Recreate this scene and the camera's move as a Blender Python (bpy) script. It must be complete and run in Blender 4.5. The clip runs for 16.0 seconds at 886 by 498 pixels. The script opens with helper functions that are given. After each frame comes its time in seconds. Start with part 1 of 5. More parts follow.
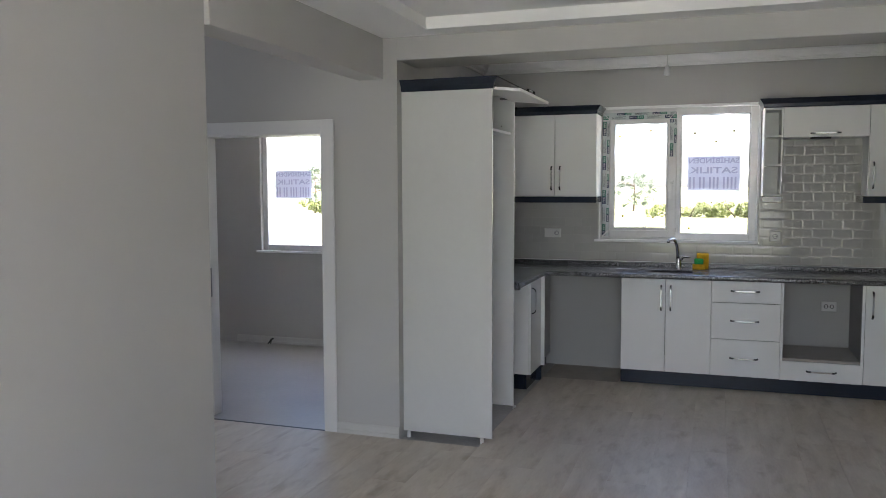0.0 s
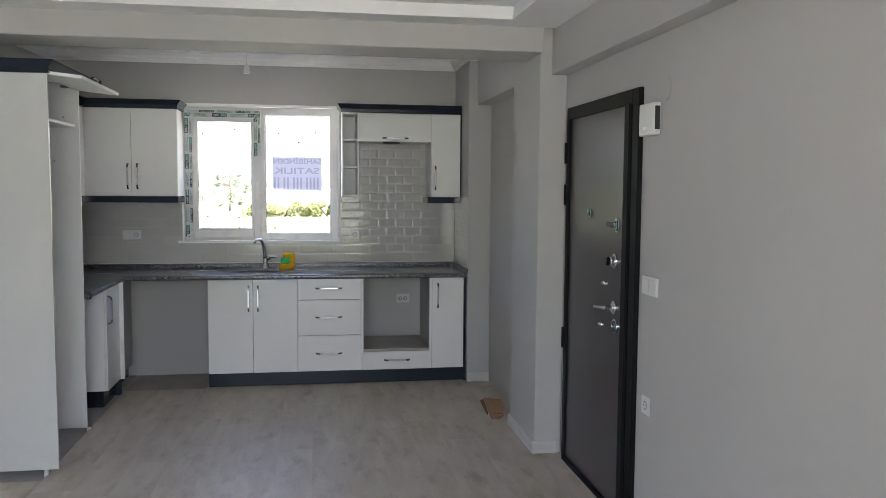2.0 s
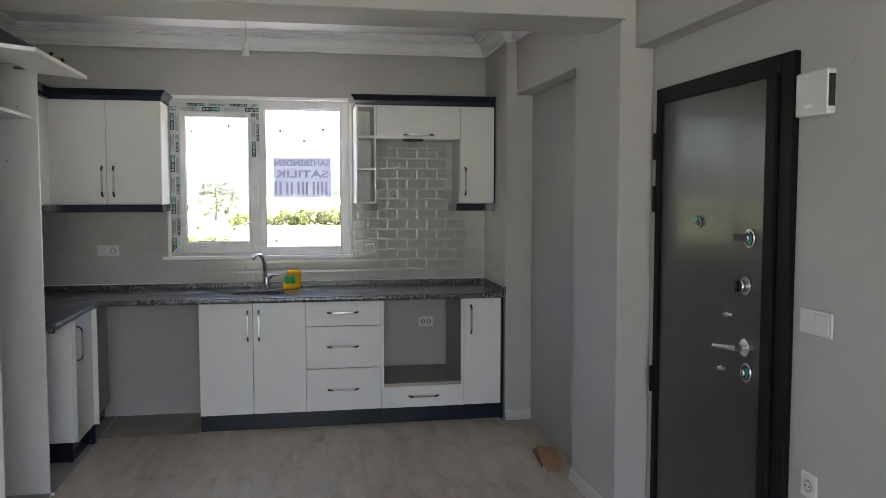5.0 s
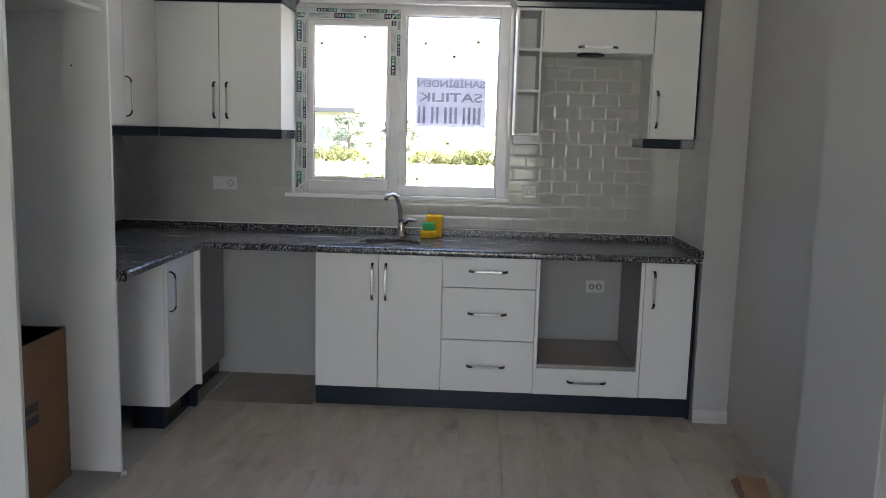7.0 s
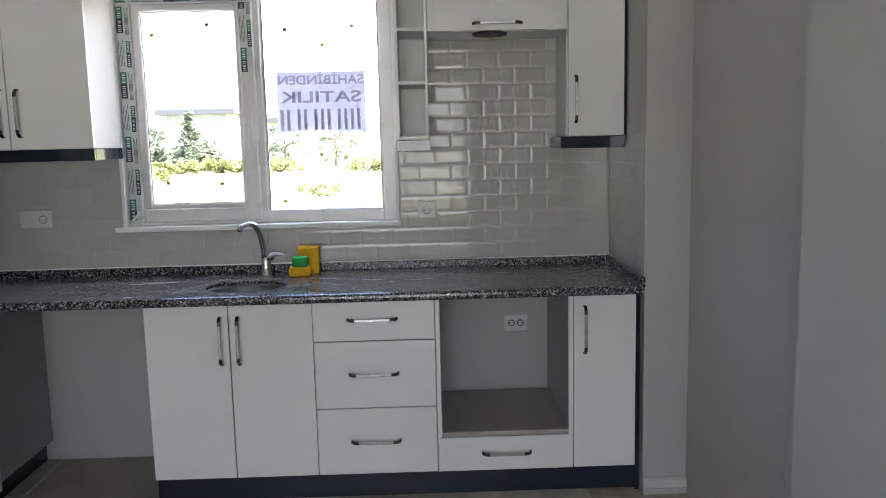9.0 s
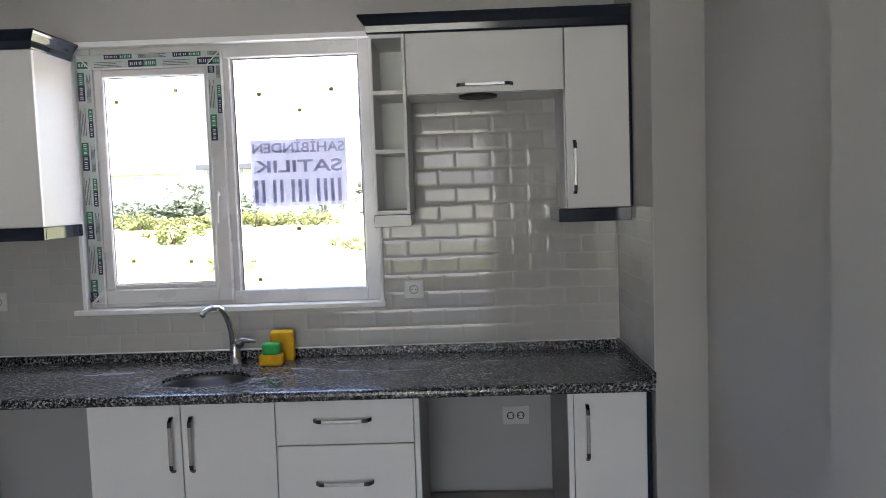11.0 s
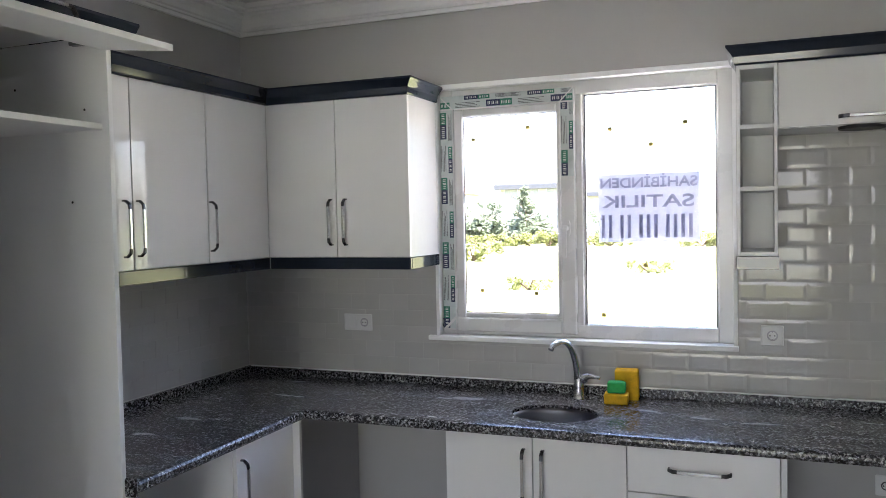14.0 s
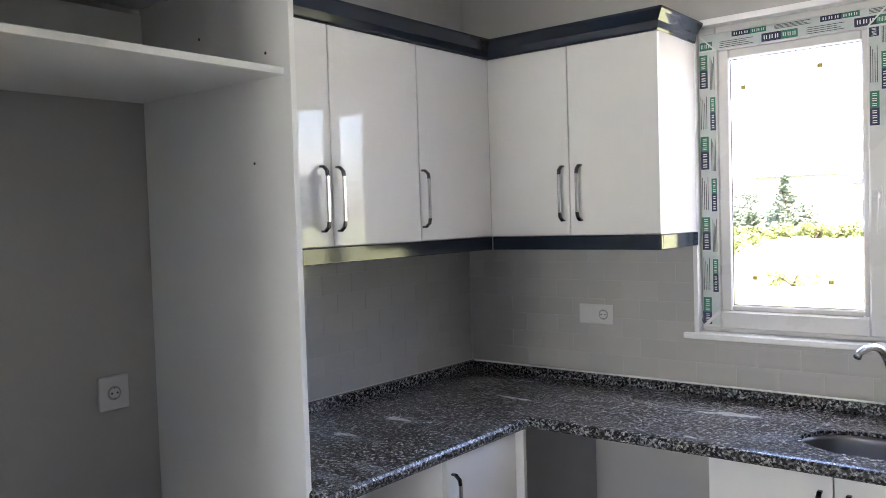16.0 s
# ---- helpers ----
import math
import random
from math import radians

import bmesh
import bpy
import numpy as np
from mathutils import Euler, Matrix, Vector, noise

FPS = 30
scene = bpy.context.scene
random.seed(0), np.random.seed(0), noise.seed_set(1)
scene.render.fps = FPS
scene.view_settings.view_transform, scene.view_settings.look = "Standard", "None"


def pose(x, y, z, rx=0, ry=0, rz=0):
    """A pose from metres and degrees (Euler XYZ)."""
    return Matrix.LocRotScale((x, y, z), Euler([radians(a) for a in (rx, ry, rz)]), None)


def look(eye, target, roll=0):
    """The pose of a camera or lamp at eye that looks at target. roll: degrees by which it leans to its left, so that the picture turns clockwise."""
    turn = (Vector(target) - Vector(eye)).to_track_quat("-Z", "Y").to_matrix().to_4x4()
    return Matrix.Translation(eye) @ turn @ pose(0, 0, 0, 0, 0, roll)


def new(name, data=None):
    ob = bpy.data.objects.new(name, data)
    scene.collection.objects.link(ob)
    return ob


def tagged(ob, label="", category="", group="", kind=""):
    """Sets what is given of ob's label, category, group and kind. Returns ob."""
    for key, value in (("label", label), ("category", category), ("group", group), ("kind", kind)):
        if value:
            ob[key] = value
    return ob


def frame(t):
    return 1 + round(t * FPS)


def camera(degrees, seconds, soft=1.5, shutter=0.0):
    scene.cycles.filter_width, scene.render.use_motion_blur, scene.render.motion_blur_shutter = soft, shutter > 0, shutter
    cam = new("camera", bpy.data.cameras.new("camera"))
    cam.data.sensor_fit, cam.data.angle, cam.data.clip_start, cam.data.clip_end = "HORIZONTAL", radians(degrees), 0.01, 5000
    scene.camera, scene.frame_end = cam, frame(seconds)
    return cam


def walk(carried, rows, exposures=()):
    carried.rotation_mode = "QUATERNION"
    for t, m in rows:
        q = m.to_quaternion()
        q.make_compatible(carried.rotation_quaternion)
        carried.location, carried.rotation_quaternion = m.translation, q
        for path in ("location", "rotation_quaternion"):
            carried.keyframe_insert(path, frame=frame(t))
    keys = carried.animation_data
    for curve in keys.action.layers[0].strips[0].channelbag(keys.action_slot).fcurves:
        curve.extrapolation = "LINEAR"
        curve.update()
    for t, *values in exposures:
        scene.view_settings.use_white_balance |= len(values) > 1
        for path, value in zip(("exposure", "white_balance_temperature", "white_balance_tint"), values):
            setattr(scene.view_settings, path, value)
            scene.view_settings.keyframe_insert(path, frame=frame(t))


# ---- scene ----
cam = camera(57.5, 16.0, 0.6)
PATH = [
    (0, (0.733, -7.216, 1.6), (0.089, -5.329, 1.446), -0.2),
    (0.5, (0.745, -7.203, 1.603), (0.288, -5.263, 1.436), -0.6),
    (1, (0.776, -7.181, 1.599), (0.442, -5.217, 1.422), -1.8),
    (1.5, (0.799, -7.13, 1.601), (0.856, -5.136, 1.454), 1.9),
    (2, (0.821, -7.091, 1.6), (1.138, -5.123, 1.447), 0.4),
    (2.5, (0.846, -7.016, 1.587), (1.285, -5.076, 1.379), -0.3),
    (3, (0.862, -6.903, 1.589), (1.293, -4.954, 1.459), 2.8),
    (5.5, (0.634, -5.758, 1.574), (0.981, -3.793, 1.436), -0.5),
    (6, (0.673, -5.462, 1.539), (1.057, -3.507, 1.358), -0.0),
    (6.5, (0.691, -5.208, 1.5), (0.916, -3.234, 1.268), -0.8),
    (7, (0.875, -4.897, 1.512), (0.791, -2.919, 1.23), 1.5),
    (7.5, (0.888, -4.662, 1.482), (0.728, -2.681, 1.261), -0.2),
    (8, (0.93, -4.399, 1.526), (1.03, -2.416, 1.282), -1.0),
    (10.5, (1.465, -3.476, 1.513), (1.401, -1.496, 1.234), -2.1),
    (11, (1.399, -3.472, 1.606), (1.349, -1.478, 1.459), -2.0),
    (11.5, (1.33, -3.482, 1.636), (1.344, -1.484, 1.556), 0.5),
    (12, (1.447, -3.491, 1.673), (1.38, -1.492, 1.656), -1.4),
    (12.5, (1.369, -3.497, 1.697), (1.102, -1.515, 1.675), -1.1),
    (13, (1.309, -3.514, 1.642), (0.863, -1.564, 1.641), -0.2),
    (13.5, (1.229, -3.503, 1.686), (0.63, -1.596, 1.642), -0.4),
    (14, (1.153, -3.474, 1.681), (0.413, -1.618, 1.602), -1.2),
    (14.5, (1.122, -3.45, 1.638), (0.319, -1.623, 1.511), 0.8),
    (15, (1.089, -3.257, 1.603), (0.113, -1.517, 1.468), -1.6),
    (15.5, (0.981, -3.119, 1.601), (-0.193, -1.506, 1.46), -3.3),
    (16, (0.897, -2.943, 1.595), (-0.357, -1.387, 1.516), -1.8),
]
EXPOSURES = [(0.0, 2.92, 6200, 15), (1.0, 2.88, 6200, 15), (1.5, 2.96, 6200, 15), (2.0, 3.2, 6200, 15), (3.0, 3.2, 6250, 15), (5.5, 2.93, 6300, 15), (6.5, 2.95, 6300, 15), (7.2, 3.02, 6250, 15), (8.0, 3.28, 6250, 15), (11.0, 3.15, 6200, 18), (12.5, 3.16, 6200, 18), (13.5, 3.27, 6200, 17), (15.0, 3.48, 6200, 17), (15.5, 3.6, 6250, 18), (16.0, 3.85, 6250, 18)]
walk(cam, [(t, look(eye, target, roll)) for t, eye, target, roll in PATH], EXPOSURES)

# ---- world, sun, daylight ----
SUN_EL, SUN_AZ = 66.0, 100.0
world = bpy.data.worlds.new("sky_world")
scene.world = world
world.use_nodes = True
wn = world.node_tree.nodes
sky = wn.new("ShaderNodeTexSky")
sky.sky_type = "NISHITA"
sky.sun_disc = False
sky.sun_elevation = radians(SUN_EL)
sky.sun_rotation = radians(SUN_AZ)
sky.air_density, sky.dust_density = 1.0, 2.5
wn["Background"].inputs["Strength"].default_value = 0.15
world.node_tree.links.new(sky.outputs[0], wn["Background"].inputs["Color"])
sun_data = bpy.data.lights.new("sun", "SUN")
sun_data.energy, sun_data.angle, sun_data.color = 5.0, radians(0.5), (1.0, 0.95, 0.87)
sun = new("sun", sun_data)
az, el = radians(SUN_AZ), radians(SUN_EL)
sun.matrix_world = look((math.sin(az) * math.cos(el) * 30, math.cos(az) * math.cos(el) * 30, math.sin(el) * 30), (0, 0, 0))


def day_lamp(x, y, z, w, h, power, aim, tint):
    data = bpy.data.lights.new("daylight_fill", "AREA")
    data.shape, data.size, data.size_y, data.energy, data.color = "RECTANGLE", w, h, power, tint
    ob = new("daylight_fill", data)
    ob.matrix_world = look((x, y, z), aim)
    return ob


# the sky's light in the balcony window behind the walk
day_lamp(0.61, -9.67, 1.50, 2.45, 1.70, 7.2, (0.61, -3.0, 1.5), (0.96, 0.98, 1.0))
# added fill lamp in the closed hall; no door or window stands there
day_lamp(-5.55, -3.3, 1.3, 1.4, 2.0, 4.0, (0.0, -3.2, 1.1), (0.88, 0.94, 1.0))


# ---- materials ----
def mat(name, col, rough=0.5, metal=0.0, var=0.06, scale=4.0, fine=60.0, bump=0.05, spec=0.5, coat=0.0, dist=0.002, island=0.0):
    m = bpy.data.materials.new(name)
    m.use_nodes = True
    n, l = m.node_tree.nodes, m.node_tree.links
    p = n["Principled BSDF"]
    p.inputs["Metallic"].default_value = metal
    p.inputs["Specular IOR Level"].default_value = spec
    p.inputs["Coat Weight"].default_value = coat
    p.inputs["Coat Roughness"].default_value = 0.06
    geo = n.new("ShaderNodeNewGeometry")
    big = n.new("ShaderNodeTexNoise")
    big.inputs["Scale"].default_value, big.inputs["Detail"].default_value = scale, 4
    small = n.new("ShaderNodeTexNoise")
    small.inputs["Scale"].default_value, small.inputs["Detail"].default_value = fine, 3
    l.new(geo.outputs["Position"], big.inputs["Vector"])
    l.new(geo.outputs["Position"], small.inputs["Vector"])
    add = n.new("ShaderNodeMath")
    add.operation = "MULTIPLY_ADD"
    l.new(big.outputs["Fac"], add.inputs[0])
    add.inputs[1].default_value = 0.7
    half = n.new("ShaderNodeMath")
    half.operation = "MULTIPLY"
    half.inputs[1].default_value = 0.3
    l.new(small.outputs["Fac"], half.inputs[0])
    l.new(half.outputs[0], add.inputs[2])
    ramp = n.new("ShaderNodeValToRGB")
    ramp.color_ramp.elements[0].position, ramp.color_ramp.elements[1].position = 0.3, 0.7
    ramp.color_ramp.elements[0].color = (*[c * (1 - var) for c in col], 1)
    ramp.color_ramp.elements[1].color = (*[min(1, c * (1 + var)) for c in col], 1)
    l.new(add.outputs[0], ramp.inputs["Fac"])
    out = ramp.outputs["Color"]
    if island:
        info = n.new("ShaderNodeObjectInfo")
        hsv = n.new("ShaderNodeHueSaturation")
        rng = n.new("ShaderNodeMapRange")
        rng.inputs["To Min"].default_value, rng.inputs["To Max"].default_value = 1 - island, 1 + island
        l.new(info.outputs["Random"], rng.inputs["Value"])
        l.new(rng.outputs[0], hsv.inputs["Value"])
        l.new(out, hsv.inputs["Color"])
        out = hsv.outputs["Color"]
    l.new(out, p.inputs["Base Color"])
    rr = n.new("ShaderNodeMapRange")
    rr.inputs["To Min"].default_value, rr.inputs["To Max"].default_value = max(0.02, rough * 0.85), min(1, rough * 1.15)
    l.new(big.outputs["Fac"], rr.inputs["Value"])
    l.new(rr.outputs[0], p.inputs["Roughness"])
    if bump:
        b = n.new("ShaderNodeBump")
        b.inputs["Strength"].default_value, b.inputs["Distance"].default_value = bump, dist
        l.new(small.outputs["Fac"], b.inputs["Height"])
        l.new(b.outputs[0], p.inputs["Normal"])
    return m


def granite():
    m = bpy.data.materials.new("granite")
    m.use_nodes = True
    n, l = m.node_tree.nodes, m.node_tree.links
    p = n["Principled BSDF"]
    geo = n.new("ShaderNodeNewGeometry")
    v1 = n.new("ShaderNodeTexVoronoi")
    v1.inputs["Scale"].default_value = 150
    v2 = n.new("ShaderNodeTexNoise")
    v2.inputs["Scale"].default_value, v2.inputs["Detail"].default_value, v2.inputs["Roughness"].default_value = 104, 3, 0.6
    sm = n.new("ShaderNodeTexNoise")
    sm.inputs["Scale"].default_value, sm.inputs["Detail"].default_value, sm.inputs["Distortion"].default_value = 4.5, 4, 0.4
    stretch = n.new("ShaderNodeMapping")
    stretch.inputs["Scale"].default_value = (0.7, 2.4, 1)
    for t in (v1, v2):
        l.new(geo.outputs["Position"], t.inputs["Vector"])
    l.new(geo.outputs["Position"], stretch.inputs["Vector"])
    l.new(stretch.outputs[0], sm.inputs["Vector"])
    ramp = n.new("ShaderNodeValToRGB")
    e = ramp.color_ramp.elements
    e[0].position, e[0].color = 0.47, (0.006, 0.006, 0.008, 1)
    e[1].position, e[1].color = 0.62, (0.50, 0.495, 0.50, 1)
    mid = e.new(0.55)
    mid.color = (0.036, 0.036, 0.041, 1)
    mix = n.new("ShaderNodeMix")
    mix.data_type = "RGBA"
    mix.inputs["Factor"].default_value = 0.4
    l.new(v2.outputs["Fac"], ramp.inputs["Fac"])
    l.new(ramp.outputs["Color"], mix.inputs["A"])
    sep = n.new("ShaderNodeSeparateColor")
    l.new(v1.outputs["Color"], sep.inputs[0])
    r2 = n.new("ShaderNodeValToRGB")
    r2.color_ramp.elements[0].position, r2.color_ramp.elements[0].color = 0.52, (0.008, 0.008, 0.010, 1)
    r2.color_ramp.elements[1].position, r2.color_ramp.elements[1].color = 0.92, (0.45, 0.44, 0.44, 1)
    l.new(sep.outputs[0], r2.inputs["Fac"])
    l.new(r2.outputs["Color"], mix.inputs["B"])
    # pale streaks on upward faces: dust, with window glare painted in
    dust = n.new("ShaderNodeMix")
    dust.data_type = "RGBA"
    dr = n.new("ShaderNodeMapRange")
    dr.inputs["From Min"].default_value, dr.inputs["From Max"].default_value, dr.inputs["To Max"].default_value = 0.50, 0.74, 0.42
    l.new(sm.outputs["Fac"], dr.inputs["Value"])
    up = n.new("ShaderNodeSeparateXYZ")
    l.new(geo.outputs["Normal"], up.inputs[0])
    lay = n.new("ShaderNodeMath")
    lay.operation, lay.use_clamp = "MULTIPLY", True
    l.new(dr.outputs[0], lay.inputs[0])
    l.new(up.outputs["Z"], lay.inputs[1])
    l.new(lay.outputs[0], dust.inputs["Factor"])
    l.new(mix.outputs["Result"], dust.inputs["A"])
    dust.inputs["B"].default_value = (0.36, 0.37, 0.40, 1)
    l.new(dust.outputs["Result"], p.inputs["Base Color"])
    rg = n.new("ShaderNodeMapRange")
    rg.inputs["To Min"].default_value, rg.inputs["To Max"].default_value = 0.09, 0.36
    l.new(sm.outputs["Fac"], rg.inputs["Value"])
    l.new(rg.outputs[0], p.inputs["Roughness"])
    return m


def wood_floor():
    m = bpy.data.materials.new("laminate_oak")
    m.use_nodes = True
    n, l = m.node_tree.nodes, m.node_tree.links
    p = n["Principled BSDF"]
    geo, info = n.new("ShaderNodeNewGeometry"), n.new("ShaderNodeObjectInfo")
    shift = n.new("ShaderNodeVectorMath")
    shift.operation = "MULTIPLY_ADD"
    l.new(info.outputs["Random"], shift.inputs[0])
    shift.inputs[1].default_value = (3.7, 9.1, 0)
    l.new(geo.outputs["Position"], shift.inputs[2])
    mp = n.new("ShaderNodeMapping")
    mp.inputs["Scale"].default_value = (5.5, 1.3, 1)
    l.new(shift.outputs[0], mp.inputs["Vector"])
    g1 = n.new("ShaderNodeTexNoise")
    g1.inputs["Scale"].default_value, g1.inputs["Detail"].default_value, g1.inputs["Distortion"].default_value = 1.6, 6, 0.6
    g2 = n.new("ShaderNodeTexNoise")
    g2.inputs["Scale"].default_value, g2.inputs["Detail"].default_value = 14, 4
    knots = n.new("ShaderNodeTexNoise")
    knots.inputs["Scale"].default_value, knots.inputs["Detail"].default_value = 1.1, 3
    mk = n.new("ShaderNodeMapping")
    mk.inputs["Scale"].default_value = (9.0, 3.2, 1)
    l.new(shift.outputs[0], mk.inputs["Vector"])
    l.new(mk.outputs[0], knots.inputs["Vector"])
    for g in (g1, g2):
        l.new(mp.outputs[0], g.inputs["Vector"])
    mx = n.new("ShaderNodeMath")
    mx.operation = "MULTIPLY_ADD"
    l.new(g1.outputs["Fac"], mx.inputs[0])
    mx.inputs[1].default_value = 0.75
    m2 = n.new("ShaderNodeMath")
    m2.operation = "MULTIPLY"
    m2.inputs[1].default_value = 0.25
    l.new(g2.outputs["Fac"], m2.inputs[0])
    l.new(m2.outputs[0], mx.inputs[2])
    ramp = n.new("ShaderNodeValToRGB")
    e = ramp.color_ramp.elements
    e[0].position, e[0].color = 0.3, (0.40, 0.34, 0.272, 1)
    e[1].position, e[1].color = 0.66, (0.56, 0.497, 0.42, 1)
    l.new(mx.outputs[0], ramp.inputs["Fac"])
    dark = n.new("ShaderNodeMix")
    dark.data_type, dark.blend_type = "RGBA", "MULTIPLY"
    kr = n.new("ShaderNodeMapRange")
    kr.inputs["From Min"].default_value, kr.inputs["From Max"].default_value = 0.54, 0.74
    l.new(knots.outputs["Fac"], kr.inputs["Value"])
    kf = n.new("ShaderNodeMath")
    kf.operation = "MULTIPLY"
    kf.inputs[1].default_value = 0.7
    l.new(kr.outputs[0], kf.inputs[0])
    l.new(kf.outputs[0], dark.inputs["Factor"])
    l.new(ramp.outputs["Color"], dark.inputs["A"])
    dark.inputs["B"].default_value = (0.62, 0.56, 0.5, 1)
    hsv, rng = n.new("ShaderNodeHueSaturation"), n.new("ShaderNodeMapRange")
    rng.inputs["To Min"].default_value, rng.inputs["To Max"].default_value = 0.965, 1.035
    l.new(info.outputs["Random"], rng.inputs["Value"])
    l.new(rng.outputs[0], hsv.inputs["Value"])
    l.new(dark.outputs["Result"], hsv.inputs["Color"])
    film = n.new("ShaderNodeTexNoise")
    film.inputs["Scale"].default_value, film.inputs["Detail"].default_value = 2.3, 6
    l.new(geo.outputs["Position"], film.inputs["Vector"])
    fr = n.new("ShaderNodeMapRange")
    fr.inputs["From Min"].default_value, fr.inputs["From Max"].default_value, fr.inputs["To Max"].default_value = 0.42, 0.75, 0.3
    l.new(film.outputs["Fac"], fr.inputs["Value"])
    dust = n.new("ShaderNodeMix")
    dust.data_type = "RGBA"
    l.new(fr.outputs[0], dust.inputs["Factor"])
    l.new(hsv.outputs["Color"], dust.inputs["A"])
    dust.inputs["B"].default_value = (0.5, 0.49, 0.47, 1)
    l.new(dust.outputs["Result"], p.inputs["Base Color"])
    rr = n.new("ShaderNodeMapRange")
    rr.inputs["To Min"].default_value, rr.inputs["To Max"].default_value = 0.34, 0.6
    l.new(film.outputs["Fac"], rr.inputs["Value"])
    l.new(rr.outputs[0], p.inputs["Roughness"])
    b = n.new("ShaderNodeBump")
    b.inputs["Strength"].default_value, b.inputs["Distance"].default_value = 0.12, 0.001
    l.new(g2.outputs["Fac"], b.inputs["Height"])
    l.new(b.outputs[0], p.inputs["Normal"])
    return m


def glass_mat():
    m = bpy.data.materials.new("window_glass")
    m.use_nodes = True
    n, l = m.node_tree.nodes, m.node_tree.links
    n.remove(n["Principled BSDF"])
    tr, gl, fr, mx = n.new("ShaderNodeBsdfTransparent"), n.new("ShaderNodeBsdfGlossy"), n.new("ShaderNodeFresnel"), n.new("ShaderNodeMixShader")
    tr.inputs["Color"].default_value = (0.96, 0.96, 0.96, 1)
    gl.inputs["Roughness"].default_value = 0.02
    fr.inputs["IOR"].default_value = 1.12
    l.new(fr.outputs[0], mx.inputs[0])
    l.new(tr.outputs[0], mx.inputs[1])
    l.new(gl.outputs[0], mx.inputs[2])
    l.new(mx.outputs[0], n["Material Output"].inputs[0])
    return m


def paper_mat(name, dark, light, through_share):
    m = bpy.data.materials.new(name)
    m.use_nodes = True
    n, l = m.node_tree.nodes, m.node_tree.links
    n.remove(n["Principled BSDF"])
    d, t, mx = n.new("ShaderNodeBsdfDiffuse"), n.new("ShaderNodeBsdfTranslucent"), n.new("ShaderNodeMixShader")
    noise_t, ramp = n.new("ShaderNodeTexNoise"), n.new("ShaderNodeValToRGB")
    noise_t.inputs["Scale"].default_value = 30
    ramp.color_ramp.elements[0].color, ramp.color_ramp.elements[1].color = (*dark, 1), (*light, 1)
    l.new(noise_t.outputs["Fac"], ramp.inputs["Fac"])
    for s in (d, t):
        l.new(ramp.outputs["Color"], s.inputs["Color"])
    mx.inputs[0].default_value = through_share
    l.new(d.outputs[0], mx.inputs[1])
    l.new(t.outputs[0], mx.inputs[2])
    l.new(mx.outputs[0], n["Material Output"].inputs[0])
    return m


WALL = mat("wall_paint", (0.45, 0.44, 0.425), 0.75, var=0.035, scale=1.6, fine=240, bump=0.12, dist=0.001)
CEIL = mat("ceiling_paint", (0.84, 0.835, 0.82), 0.85, var=0.02, scale=1.2, fine=180, bump=0.06)
TRIM = mat("white_plaster", (0.86, 0.855, 0.845), 0.6, var=0.03, scale=3, fine=90, bump=0.05)
GLOSS = mat("white_gloss_front", (0.80, 0.795, 0.78), 0.035, var=0.012, scale=1.5, fine=25, bump=0.004, coat=0.0)
BODY = mat("white_melamine", (0.83, 0.83, 0.82), 0.42, var=0.02, scale=3, fine=150, bump=0.03)
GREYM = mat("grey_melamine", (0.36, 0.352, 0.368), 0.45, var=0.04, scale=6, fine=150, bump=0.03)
NAVY = mat("navy_gloss_trim", (0.018, 0.024, 0.038), 0.11, var=0.1, scale=4, fine=60, bump=0.015, coat=0.1)
CHROMED = mat("darkened_chrome", (0.10, 0.10, 0.105), 0.2, 1.0, var=0.1, scale=20, fine=90, bump=0.01)
CHROME = mat("chrome", (0.68, 0.68, 0.68), 0.24, 1.0, var=0.05, scale=20, fine=90, bump=0.01)
STEEL = mat("brushed_steel", (0.26, 0.26, 0.27), 0.32, 1.0, var=0.05, scale=8, fine=300, bump=0.0)
TILE = mat("white_glazed_tile", (0.47, 0.46, 0.44), 0.07, spec=0.38, var=0.02, scale=6, fine=20, bump=0.02, coat=0.0, island=0.035)
GROUT = mat("grout", (0.52, 0.51, 0.49), 0.85, var=0.06, scale=20, fine=200, bump=0.15)
PVC = mat("white_pvc", (0.66, 0.655, 0.645), 0.28, var=0.02, scale=5, fine=60, bump=0.015)
GASKET = mat("dark_gasket", (0.06, 0.06, 0.065), 0.6)
PLASTIC = mat("white_plastic", (0.66, 0.655, 0.64), 0.3, var=0.02)
HOLE = mat("black_plastic", (0.02, 0.02, 0.02), 0.5)
GRAN = granite()
WOOD = wood_floor()
SCREED = mat("bare_screed", (0.36, 0.345, 0.325), 0.5, var=0.22, scale=3.5, fine=45, bump=0.25, dist=0.004)
DOORW = mat("dark_brown_laminate", (0.050, 0.040, 0.041), 0.30, var=0.2, scale=3, fine=120, bump=0.05, coat=0.1)
DOORF = mat("black_steel_frame", (0.006, 0.006, 0.0065), 0.55, var=0.15, scale=5, fine=120, bump=0.02, spec=0.15)
WDOOR = mat("white_door_laminate", (0.70, 0.69, 0.68), 0.4, var=0.02)
CARD = mat("brown_cardboard", (0.27, 0.155, 0.085), 0.85, var=0.12, scale=8, fine=120, bump=0.12)
# same cardboard in a darker colour, for the flap in shade
CARD_SHADED = mat("cardboard_shaded", (0.13, 0.075, 0.045), 0.9, var=0.12, scale=8, fine=120, bump=0.1)
SPONGE_Y = mat("yellow_sponge", (0.72, 0.42, 0.012), 0.95, var=0.2, scale=30, fine=260, bump=0.8, dist=0.004)
SPONGE_G = mat("green_sponge", (0.03, 0.38, 0.09), 0.95, var=0.2, scale=30, fine=300, bump=0.8, dist=0.004)
